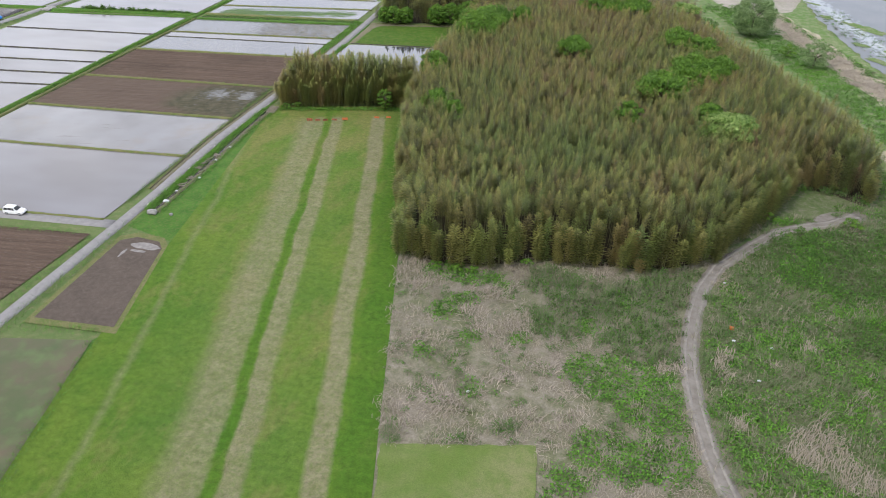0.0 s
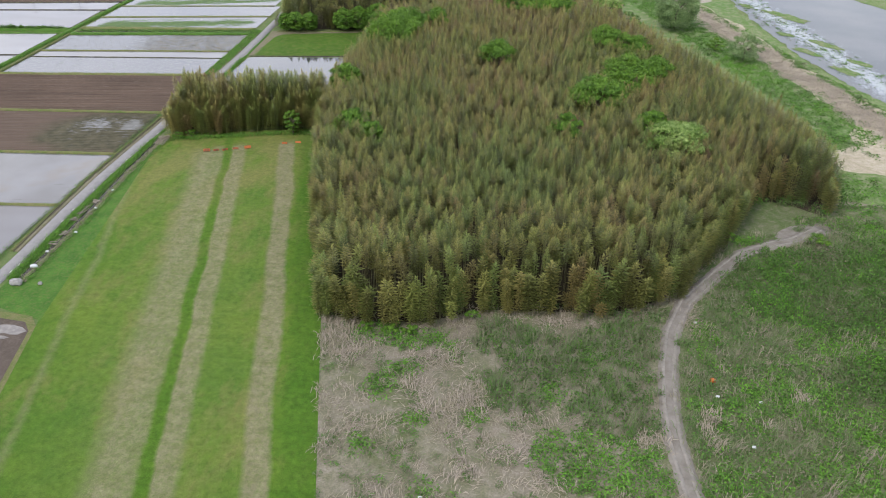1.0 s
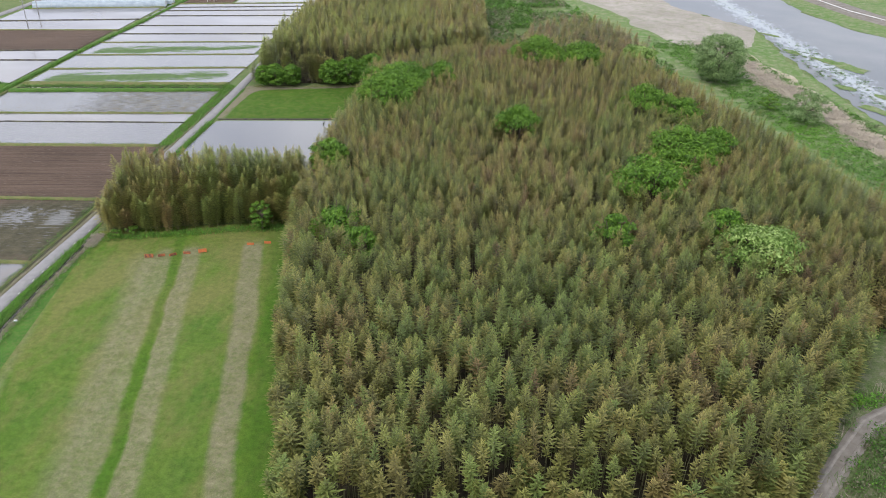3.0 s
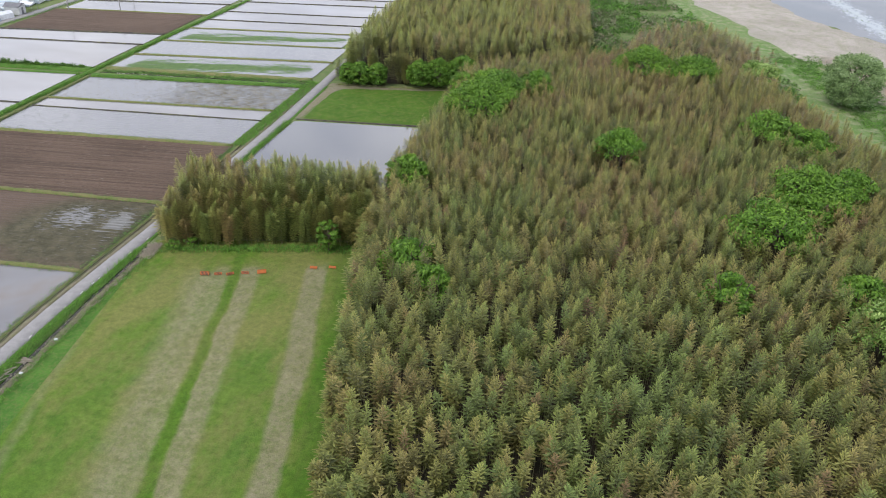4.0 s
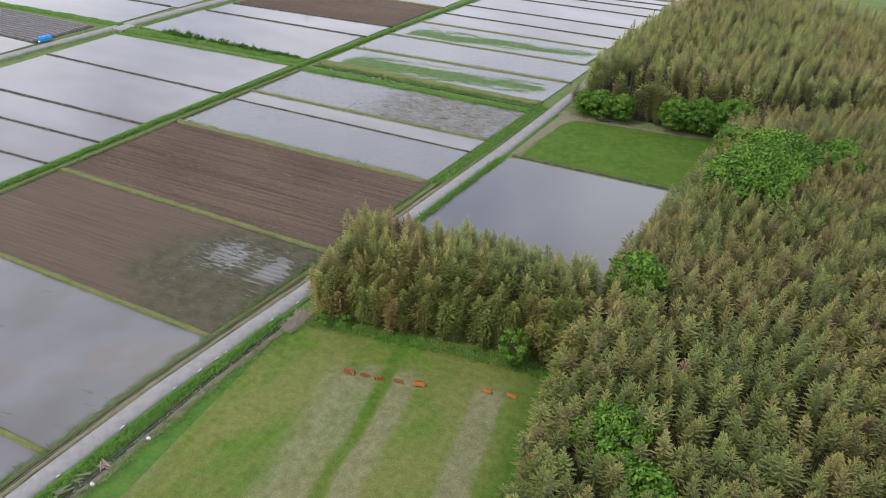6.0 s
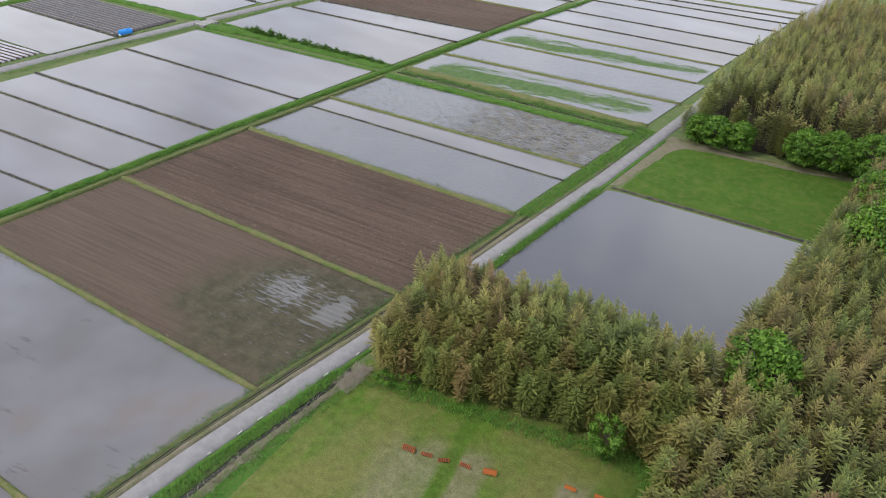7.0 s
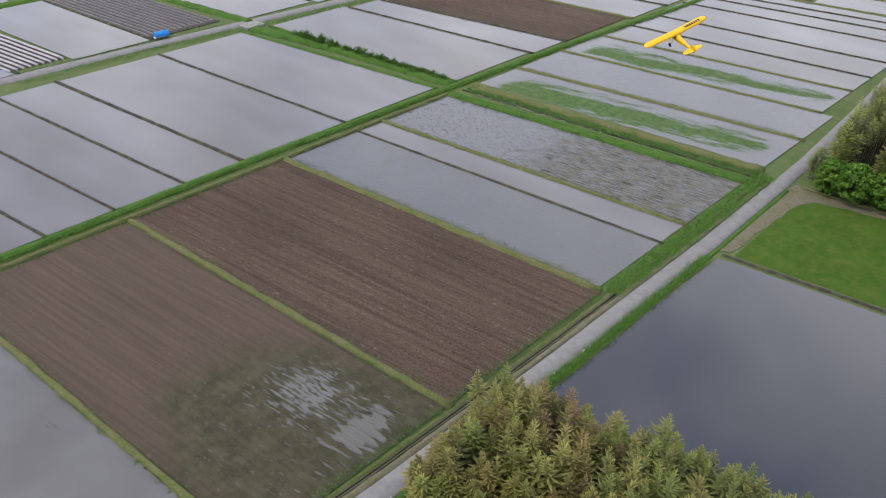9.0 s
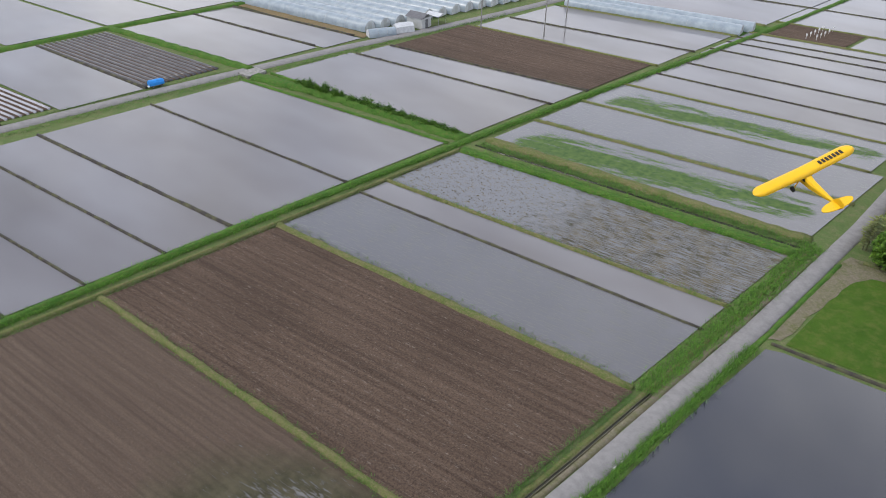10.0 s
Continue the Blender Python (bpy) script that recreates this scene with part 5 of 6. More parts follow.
for line, half, step, tall, tone in [([(5.6, -120), (5.5, -50)], 0.9, 0.35, 0.5, 0.8), ([(5.6, -46), (5.0, -24), (4.75, -10), (4.7, 8)], 0.5, 0.06, 0.75, 0.92), ([(7.5, -46), (7.3, -25), (6.5, -10), (6.3, 9)], 0.45, 0.3, 0.35, 0.2), ([(6.6, 6.0), (6.3, 10.2)], 0.8, 0.02, 0.5, 0.08), ([(8.2, -46), (7.9, -25), (7.2, -10), (7.0, 9)], 0.6, 0.16, 0.4, 0.86), ([(5.0, 20), (5.0, 64)], 0.45, 0.06, 0.6, 0.9), ([(0.7, 49), (0.8, 68), (0.7, 90)], 1.3, 0.035, 0.55, 0.92), ([(-51, 60.4), (-1, 69.2)], 0.4, 0.3, 0.35, 0.6), ([(-51, 95), (-2, 106)], 0.4, 0.3, 0.35, 0.6), ([(0.2, -44), (-0.2, -10), (0.1, 48)], 0.5, 0.12, 0.3, 0.6),
                             ([(-53.8, 0), (-54.3, 40), (-53.3, 78), (-52.2, 112), (-50, 150)], 0.8, 0.07, 0.6, 0.92), ([(-52, 0), (-51.8, 40), (-51.6, 76)], 0.4, 0.14, 0.4, 0.46), ([(-51, 76.4), (0, 86.3)], 1.1, 0.06, 0.6, 0.94), ([(-51, 79.9), (0, 89.1)], 0.8, 0.08, 0.6, 0.76), ([(-51, 82.4), (0, 91)], 0.9, 0.2, 0.3, 0.3), ([(-101, 70), (-76, 76.3), (-54, 79.6)], 1.5, 0.10, 0.6, 0.8),
                             ([(-51, 41.6), (-1, 49.4)], 0.6, 0.3, 0.35, 0.5), ([(-51, 16.4), (-1, 22.6)], 0.6, 0.25, 0.35, 0.7), ([(-51, -5.8), (-1, -0.2)], 0.6, 0.25, 0.35, 0.55), ([(-109, 24), (-108.6, 50), (-107.5, 68)], 0.5, 0.3, 0.4, 0.6), ([(-104.6, 24), (-104.6, 50), (-103, 68), (-101, 100), (-98, 140)], 0.8, 0.2, 0.45, 0.78),
                             ([(-148, 62.6), (-106, 71.6)], 0.9, 0.25, 0.5, 0.8), ([(-1.5, -57), (-60, -64)], 0.7, 0.3, 0.4, 0.8), ([(1.6, -57), (1.8, -92)], 0.8, 0.25, 0.45, 0.8), ([(8, 9.0), (17.6, 12.0), (30, 16.0), (37.2, 17.4)], 1.1, 0.06, 0.6, 0.9), ([(37.4, 17.6), (45.8, -15), (54.2, -46)], 0.9, 0.1, 0.5, 0.88), ([(6, 90), (20, 92.6), (34, 96)], 0.8, 0.3, 0.4, 0.4), ([(4.8, -92), (6.2, -57)], 0.7, 0.3, 0.35, 0.45), ([(20, -83), (26, -110)], 0.8, 0.25, 0.4, 0.75), ([(7.5, -83), (20, -81)], 1.0, 0.25, 0.4, 0.82)]:
    for (x0, y0), (x1, y1) in zip(line, line[1:]):
        d = math.hypot(x1 - x0, y1 - y0)
        for k in range(int(d / step)):
            f, off = k * step / d, r.uniform(-half, half)
            tufts.append((x0 + (x1 - x0) * f - (y1 - y0) / d * off, y0 + (y1 - y0) * f + (x1 - x0) / d * off, 0.0, tall * r.uniform(0.5, 1.2), r.uniform(0.5, 0.9), tone + r.normal(0, 0.08)))
tagged(scatter("verge_tufts", [reed_template(60 + k, 1.0, 7) for k in range(6)], tufts, [SCRUB_LEAF], r), "rough grass tufts along verges, ditches and banks", "grass", kind="stuff")
# heaps of brown litter along the ditch
litter = []
for k in range(150):
    y0 = r.uniform(-34, 9.5)
    if noise.noise(Vector((0, y0 * 0.4, 4))) > -0.1 or y0 > 6:
        litter.append((5.9 + max(0, -y0 - 5) * 0.055 + 0.35 + r.normal(0, 0.22), y0, -0.05, r.uniform(0.3, 0.55), r.uniform(0.4, 0.75), 0.20 + r.normal(0, 0.09)))
tagged(scatter("ditch_litter", [clump_template(150 + k, 0.6, 0.7, 60, 0.16) for k in range(4)], litter, [SCRUB_LEAF], r), "heaps of brown reed litter dug out of the ditch", "litter", kind="stuff")
# dark bushes on the canal bank
hedge_bits = []
for k in range(150):
    f = r.uniform(0, 1)
    hedge_bits.append((-92 + 36 * f + r.normal(0, 0.4), 73.4 + 6.4 * f + r.normal(0, 0.35), 0.3, r.uniform(0.7, 1.5) * (1.3 - f * 0.6), r.uniform(0.7, 1.3), 0.18 + r.normal(0, 0.1)))
tagged(scatter("canal_bushes", [clump_template(80 + k, 0.7, 1.1, 90, 0.2) for k in range(5)], hedge_bits, [TREE_LEAF], r), "row of dark bushes on the canal bank", "bushes", kind="stuff")
# river bank plants
bank_bits, bank_dry = [], []
for k in range(3800):
    f = r.uniform(0, 1)
    cx, cy = 129.5 + 38 * f, 156 - 122 * f
    px, py = cx + r.uniform(-16, 9), cy + r.normal(0, 3)
    if inside(px, py, FOREST):
        continue
    n1 = noise.noise(Vector((px * 0.06, py * 0.06, 2)))
    if abs(px - cx - 2) < 4.6 + 4 * n1:
        bank_dry.append((px, py, -0.08, r.uniform(0.22, 0.5), r.uniform(1.2, 2.2), 0.02 + r.normal(0, 0.06)))
    else:
        bank_bits.append((px, py, -0.1, r.uniform(0.3, 0.8), r.uniform(0.9, 1.7), 0.74 + n1 * 0.35 + r.normal(0, 0.08)))
for k in range(1500):
    px, py = r.uniform(138, 172), r.uniform(-24, 40)
    n1 = noise.noise(Vector((px * 0.09, py * 0.09, 6)))
    if inside(px, py, FOREST) or n1 < -0.1 or math.hypot((px - 153) / 8, (py - 20) / 6) < 1 or inside(px, py, SCRUB_AREA):
        continue
    bank_bits.append((px, py, -0.1, r.uniform(0.3, 1.0), r.uniform(0.9, 1.7), 0.66 + n1 * 0.4 + r.normal(0, 0.08)))
tagged(scatter("bank_dry_reeds", [reed_template(90 + k, 1.3, 9) for k in range(5)], bank_dry, [SCRUB_LEAF], r), "belt of pale dry reeds on the river bank", "dry reeds", kind="stuff")
tagged(scatter("bank_weeds", [clump_template(95 + k, 0.8, 0.9, 16, 0.34) for k in range(5)], bank_bits, [SCRUB_LEAF], r), "green weeds on the river bank", "weeds", kind="stuff")
riffle = []
for k in range(520):
    f = r.uniform(0, 1)
    riffle.append((155 + 16 * f + r.uniform(-3, 9), 160 - 82 * f + r.normal(0, 4), -0.15, r.uniform(0.15, 0.4), r.uniform(0.5, 2.0), 0.5 + r.normal(0, 0.15)))
tagged(scatter("riffle_weeds", [clump_template(110 + k, 0.7, 0.9, 22, 0.35) for k in range(5)], riffle, [SCRUB_LEAF], r), "weeds and stones in the shallow riffle", "water weeds", kind="stuff")

# thicket on the clearing north-east of the grove
thicket = []
for k in range(1500):
    px, py = r.uniform(58, 118), r.uniform(112, 215)
    if inside(px, py, FOREST) or inside(px, py, NORTH_WOOD) or inside(px, py, EAST_WOOD) or px > 126 - (py - 112) * 0.42:
        continue
    n1 = noise.noise(Vector((px * 0.07, py * 0.07, 12)))
    if n1 < -0.35:
        continue
    thicket.append((px, py, -0.1, r.uniform(0.9, 2.6), r.uniform(1.7, 3.2), (0.40 if n1 > 0.05 else 0.66) + r.normal(0, 0.07)))
tagged(scatter("clearing_thicket", [clump_template(130 + k, 0.7, 0.9, 46, 0.26) for k in range(6)], thicket, [SCRUB_LEAF], r), "green and grey-brown thicket on the clearing", "thicket", kind="stuff")


# ---- buildings and farm things ----
def box(bm, x0, x1, y0, y1, z0, z1, bevel=0.0):
    m = Matrix.Translation(((x0 + x1) / 2, (y0 + y1) / 2, (z0 + z1) / 2)) @ Matrix.Diagonal((x1 - x0, y1 - y0, z1 - z0, 1))
    made = bmesh.ops.create_cube(bm, size=1, matrix=m)
    if bevel:
        edges = list({e for v in made["verts"] for e in v.link_edges})
        bmesh.ops.bevel(bm, geom=edges, offset=bevel, segments=2, affect="EDGES")
    return bm


def rod(bm, p0, p1, r0, r1=None, sides=8):
    """A round bar between two points, with closed ends."""
    p0, p1, r1 = Vector(p0), Vector(p1), r0 if r1 is None else r1
    axis = (p1 - p0).normalized()
    side = axis.orthogonal().normalized()
    up = axis.cross(side)
    rings = [[bm.verts.new(p + (side * math.cos(k * math.tau / sides) + up * math.sin(k * math.tau / sides)) * q) for k in range(sides)] for p, q in ((p0, r0), (p1, r1))]
    for k in range(sides):
        bm.faces.new((rings[0][k], rings[0][(k + 1) % sides], rings[1][(k + 1) % sides], rings[1][k]))
    bm.faces.new(rings[0][::-1])
    bm.faces.new(rings[1])
    return bm


def loft(bm, rings, caps=True):
    """A skin over closed rings of equal count."""
    rows = [[bm.verts.new(p) for p in ring] for ring in rings]
    n = len(rows[0])
    for a, b in zip(rows, rows[1:]):
        for k in range(n):
            bm.faces.new((a[k], a[(k + 1) % n], b[(k + 1) % n], b[k]))
    if caps:
        bm.faces.new(rows[0][::-1])
        bm.faces.new(rows[-1])
    bmesh.ops.recalc_face_normals(bm, faces=bm.faces[:])
    return bm


def smooth(ob):
    ob.data.polygons.foreach_set("use_smooth", [True] * len(ob.data.polygons))
    return ob


def film_material():
    m = Nodes("greenhouse_film", 0.28, 0, 0.5)
    m.color(m.mix(m.ramp(m.noise(0.6, 5), (0.35, 0.0), (0.7, 1.0)), (0.23, 0.28, 0.32), (0.34, 0.39, 0.43)))
    return m.bump(m.noise(2.5, 3), 0.3, 0.05).mat


FILM = film_material()
STEEL = plain("galvanised_steel", (0.45, 0.46, 0.47), 0.45, 0.7, 0.25, 4)
WHITE = plain("white_paint", (0.78, 0.78, 0.77), 0.4, 0, 0.12, 2)
SHEET_WHITE = plain("white_sheet", (0.60, 0.62, 0.64), 0.6, 0, 0.2, 1.5)
ROOF_GREY = plain("grey_roof", (0.16, 0.16, 0.17), 0.6, 0, 0.3, 1.2)
TIN = plain("pale_tin_wall", (0.55, 0.56, 0.56), 0.55, 0.1, 0.25, 0.8)
WOOD_OLD = plain("weathered_wood", (0.30, 0.26, 0.21), 0.9, 0, 0.45, 5)
RUBBER = plain("black_rubber", (0.025, 0.025, 0.025), 0.8, 0, 0.3, 9)
GLASS_DARK = plain("dark_glass", (0.02, 0.024, 0.028), 0.06, 0, 0.1, 2, 0.6)
ORANGE = plain("orange_plastic", (0.42, 0.115, 0.02), 0.5, 0, 0.25, 6)
BLACK_PAINT = plain("black_paint", (0.03, 0.025, 0.022), 0.5, 0, 0.3, 6)
BLUE_TARP = plain("blue_tarpaulin", (0.025, 0.26, 0.72), 0.45, 0, 0.25, 1.6)
YELLOW = plain("yellow_doped_fabric", (0.86, 0.50, 0.012), 0.34, 0, 0.06, 3)
MULCH_BLACK = plain("black_mulch_film", (0.085, 0.080, 0.086), 0.35, 0, 0.4, 1.5, 0.5)
MULCH_WHITE = plain("silver_mulch_film", (0.42, 0.42, 0.46), 0.4, 0, 0.25, 1.5, 0.5)


def greenhouse(length, width, height, label):
    """A plastic tunnel along its own x axis, the eastern end at the origin."""
    root = new("greenhouse")
    bm = bmesh.new()
    rings = []
    n = max(6, int(length / 3))
    for i in range(n + 1):
        x = -length * i / n
        sag = 0.03 * (i % 2)
        rings.append([(x, -width / 2 * math.cos(math.pi * k / 12), max(0, (height - sag) * math.sin(math.pi * k / 12) ** 0.75)) for k in range(13)])
    rows = [[bm.verts.new(p) for p in ring] for ring in rings]
    for a, b in zip(rows, rows[1:]):
        for k in range(12):
            bm.faces.new((a[k], a[k + 1], b[k + 1], b[k]))
    smooth(part("cover", bm, FILM, root))
    for x in (0.0, -length):
        bm = bmesh.new()
        bm.faces.new([bm.verts.new((x, -width / 2 * math.cos(math.pi * k / 12), height * math.sin(math.pi * k / 12) ** 0.75)) for k in range(13)])
        part("end_wall", bm, SHEET_WHITE, root)
    bm = bmesh.new()
    box(bm, 0.0, 0.06, -0.6, 0.6, 0.0, 1.8, 0.02)
    part("door", bm, TIN, root)
    for i in range(0, n + 1, 2):
        bm = bmesh.new()
        x = -length * i / n
        pts = [(x, -width / 2 * 1.006 * math.cos(math.pi * k / 12), height * 1.006 * math.sin(math.pi * k / 12) ** 0.75) for k in range(13)]
        for p, q in zip(pts, pts[1:]):
            rod(bm, p, q, 0.035, sides=5)
        part("hoop", bm, STEEL, root)
    return tagged(root, label, "greenhouse")


SLANT = math.degrees(math.atan(0.21))
house = greenhouse(42, 3.7, 2.2, "long white plastic-film tunnel greenhouse")
house["group"] = "row of tunnel greenhouses"
house.matrix_basis = pose(-110.0, 106.0, 0, 0, 0, SLANT)
for k in range(1, 12):
    copy_thing(house, pose(-110.0 + 0.45 * k, 106.0 + 4.2 * k, 0, 0, 0, SLANT))
tunnel = greenhouse(44, 3.9, 2.0, "long low plastic-film tunnel beside a grassy strip")
tunnel["group"] = "pair of long low tunnels"
tunnel.matrix_basis = pose(-52.2, 170.8, 0, 0, 0, 15.5)
copy_thing(tunnel, pose(-51.4, 175.2, 0, 0, 0, 15.5))
fan("tunnel_lawn", [(-97, 156.6), (-51.0, 168.6), (-50.0, 181), (-97, 169)], -0.04, VERGE, "bright green grass round the low tunnels", "grass strip", 0.6)
fan("dry_grass_strip", [(-148, 94.0), (-127, 97.2), (-106.6, 101.2), (-108.0, 104.0), (-130, 99.8), (-150, 97.0)], 0.06, DRY_TAN, "strip of dry tan grass beside the greenhouses", "grass strip", 0.4)

hut = new("farm_hut")
hut.matrix_basis = pose(-105.4, 117.0, 0, 0, 0, 10)
bm = bmesh.new()
box(bm, -2.2, 2.2, -1.8, 1.8, 0, 2.4, 0.03)
part("wall", bm, TIN, hut)
bm = bmesh.new()
loft(bm, [[(x, -2.1, 2.4), (x, 0, 3.3), (x, 2.1, 2.4), (x, 0, 3.18)] for x in (-2.5, 2.5)])
part("roof", bm, ROOF_GREY, hut)
bm = bmesh.new()
box(bm, 2.2, 2.26, -0.5, 0.5, 0, 2.0, 0.02)
part("door", bm, ROOF_GREY, hut)
tagged(hut, "small pale farm hut with a dark gable roof", "hut")
canopy = new("white_canopy")
canopy.matrix_basis = pose(-104.6, 121.6, 0, 0, 0, 10)
bm = bmesh.new()
loft(bm, [[(x, -1.6, 2.1), (x, 0, 2.6), (x, 1.6, 2.1), (x, 0, 2.5)] for x in (-2.0, 2.0)])
part("roof", bm, SHEET_WHITE, canopy)
for x in (-1.9, 1.9):
    for y in (-1.5, 1.5):
        part("leg", rod(bmesh.new(), (x, y, 0), (x, y, 2.15), 0.04), STEEL, canopy)
tagged(canopy, "open white canopy on four thin legs", "canopy")
tent = new("sheeted_store")
tent.matrix_basis = pose(-104.6, 111.4, 0, 0, 0, 70)
bm = bmesh.new()
loft(bm, [[(x, -1.5 * s, 0), (x, -1.3 * s, 1.5 * s), (x, 0, 2.2 * s), (x, 1.3 * s, 1.5 * s), (x, 1.5 * s, 0)] for x, s in ((-2.2, 0.9), (-1.2, 1.0), (1.2, 1.0), (2.2, 0.92))])
part("cover", bm, SHEET_WHITE, tent)
bm = bmesh.new()
box(bm, 2.1, 2.2, -0.6, 0.6, 0.02, 1.6, 0.02)
part("flap", bm, TIN, tent)
tagged(tent, "white sheeted store at the end of the greenhouses", "store")
nursery = greenhouse(6.4, 2.6, 1.7, "short sheeted tunnel standing across the greenhouse ends")
nursery.matrix_basis = pose(-104.4, 108.6, 0, 0, 0, 68)


def utility_pole(height):
    root = new("utility_pole")
    part("pole", rod(bmesh.new(), (0, 0, -0.3), (0, 0, height), 0.16, 0.10, 10), CONCRETE, root)
    for z in (height - 0.5, height - 1.3):
        bm = bmesh.new()
        box(bm, -0.9, 0.9, -0.05, 0.05, z - 0.05, z + 0.05, 0.01)
        part("crossarm", bm, STEEL, root)
    for x in (-0.8, 0.0, 0.8):
        part("insulator", rod(bmesh.new(), (x, 0, height - 0.45), (x, 0, height - 0.2), 0.06, 0.04), WHITE, root)
    return tagged(root, "thin grey concrete utility pole beside the paddies", "utility pole", "utility poles")


pole = utility_pole(9.5)
pole.matrix_basis = pose(-81.2, 133.3, 0, 0, 0, 15)
copy_thing(pole, pose(-94.4, 126.4, 0, 0, 0, 15))
copy_thing(pole, pose(-87.1, 149.2, 0, 0, 0, 15))

post = new("marker_post")
part("stake", rod(bmesh.new(), (0, 0, -0.1), (0, 0, 1.0), 0.05, 0.05, 8), WHITE, post)
part("cap", rod(bmesh.new(), (0, 0, 0.7), (0, 0, 1.25), 0.2, 0.16, 8), WHITE, post)
tagged(post, "short white marker post in the bare field", "post", "white marker posts")
spots = [(-40.2, 178.6 + 2.3 * k) for k in range(5)] + [(-38.2, 179.6 + 2.3 * k) for k in range(5)]
post.matrix_basis = pose(*spots[0], 0.05)
for x, y in spots[1:]:
    copy_thing(post, pose(x, y, 0.05))

# fields of covered crop rows: y at the western and the eastern end
for name, x0, x1, w0, e0, w1, e1, count, mat, label in [("mulched_field", -146.5, -110.2, 46.2, 52.0, 60.2, 66.6, 13, MULCH_BLACK, "bare field with rows of black mulch film"), ("mulched_field", -146.5, -111.2, 17.0, 24.6, 27.6, 34.2, 9, MULCH_WHITE, "bare field with rows of silver mulch film")]:
    bed = sheet(name, [(x0, w0 - 0.6), (x1, e0 - 0.6), (x1, e1 + 0.6), (x0, w1 + 0.6)], 0.03, SOIL, 20, 10, 0.03, RNG)
    tagged(bed, label, "crop field", kind="structure")
    for k in range(count):
        f = k / (count - 1)
        strip("mulch_row", [(x0, w0 + (w1 - w0) * f), (x1, e0 + (e1 - e0) * f)], 0.50 if mat is MULCH_WHITE else 0.72, 0.24, mat, bed, top=0.62, rough=0.05, rng=RNG, step=2.5)

culvert = mesh_object("culvert", [], [], CONCRETE)
bm = bmesh.new()
box(bm, -1.6, 1.6, -2.2, 2.2, -0.1, 0.42, 0.04)
bm.to_mesh(culvert.data)
bm.free()
culvert.matrix_basis = pose(-103.4, 70.4, 0, 0, 0, 4)
tagged(culvert, "concrete culvert slab carrying the lane over a ditch", "culvert", kind="structure")


def wheel(parent, x, y, z, radius, width):
    """Tyre and rim, with the axle along y."""
    rings = []
    for w, q in ((-0.5, 0.62), (-0.5, 0.9), (-0.32, 1.0), (0.32, 1.0), (0.5, 0.9), (0.5, 0.62)):
        rings.append([(x + radius * q * math.cos(k * math.tau / 18), y + width * w, z + radius * q * math.sin(k * math.tau / 18)) for k in range(18)])
    tyre = part("wheel", loft(bmesh.new(), rings), RUBBER, parent)
    rim = bmesh.new()
    rod(rim, (x, y - width * 0.52, z), (x, y + width * 0.52, z), radius * 0.6, sides=14)
    part("rim", rim, STEEL, tyre)
    return tyre


# white estate car on the side road
car = new("estate_car")
car.matrix_basis = pose(-16.4, -54.0, 0.15, 0, 0, 6.1)
bm = bmesh.new()
rings = []
for x, half, z0, z1 in [(-1.95, 0.66, 0.42, 0.78), (-1.9, 0.76, 0.28, 0.90), (-1.2, 0.82, 0.22, 0.93), (0.55, 0.82, 0.22, 0.92), (1.1, 0.81, 0.22, 0.88), (1.75, 0.76, 0.26, 0.76), (1.95, 0.62, 0.38, 0.62)]:
    rings.append([(x, -half * 0.94, z0), (x, half * 0.94, z0), (x, half, (z0 + z1) / 2), (x, half * 0.93, z1), (x, -half * 0.93, z1), (x, -half, (z0 + z1) / 2)])
loft(bm, rings)
part("body", bm, WHITE, car)
bm = bmesh.new()
loft(bm, [[(x, -h0, 0.88), (x, h0, 0.88), (x + dx, h1, z), (x + dx, -h1, z)] for x, dx, h0, h1, z in ((-1.82, 0.12, 0.74, 0.62, 1.40), (-1.2, 0.0, 0.76, 0.64, 1.45), (0.1, -0.15, 0.76, 0.64, 1.44), (0.86, -0.7, 0.74, 0.6, 1.40))])
part("cabin", bm, WHITE, car)
for side in (-1, 1):
    for x0, x1 in ((-1.62, -0.92), (-0.84, -0.16), (-0.08, 0.42)):
        bm = bmesh.new()
        y0, y1 = side * 0.765, side * 0.665
        pts = [(x0, y0, 0.96), (x1, y0, 0.96), (x1 - (0.26 if x1 > 0.3 else 0.02), y1, 1.36), (x0 + 0.03, y1, 1.36)]
        loft(bm, [[(x, y, z) for x, y, z in pts], [(x, y + side * 0.012, z) for x, y, z in pts]])
        part("side_window", bm, GLASS_DARK, car)
for name, pts in (("windscreen", [(0.84, -0.64, 0.93), (0.84, 0.64, 0.93), (0.26, 0.55, 1.36), (0.26, -0.55, 1.36)]), ("rear_window", [(-1.86, -0.6, 0.98), (-1.86, 0.6, 0.98), (-1.74, 0.54, 1.34), (-1.74, -0.54, 1.34)])):
    d = 0.03 if name == "windscreen" else -0.03
    part(name, loft(bmesh.new(), [pts, [(x + d, y, z + 0.012) for x, y, z in pts]]), GLASS_DARK, car)
for x in (-1.2, 1.22):
    for y in (-0.72, 0.72):
        wheel(car, x, y, 0.29, 0.29, 0.18)
for y in (-0.52, 0.52):
    bm = bmesh.new()
    box(bm, 1.84, 1.93, y - 0.14, y + 0.14, 0.5, 0.62, 0.02)
    part("headlight", bm, STEEL, car)
    bm = bmesh.new()
    box(bm, -1.97, -1.9, y - 0.08, y + 0.1, 0.6, 0.82, 0.02)
    part("tail_light", bm, ORANGE, car)
bm = bmesh.new()
box(bm, 1.86, 1.99, -0.66, 0.66, 0.26, 0.40, 0.03)
part("bumper", bm, RUBBER, car)
tagged(car, "white estate car driving along the side road", "car")

# blue covered trailer beside the lane
trailer = new("covered_trailer")
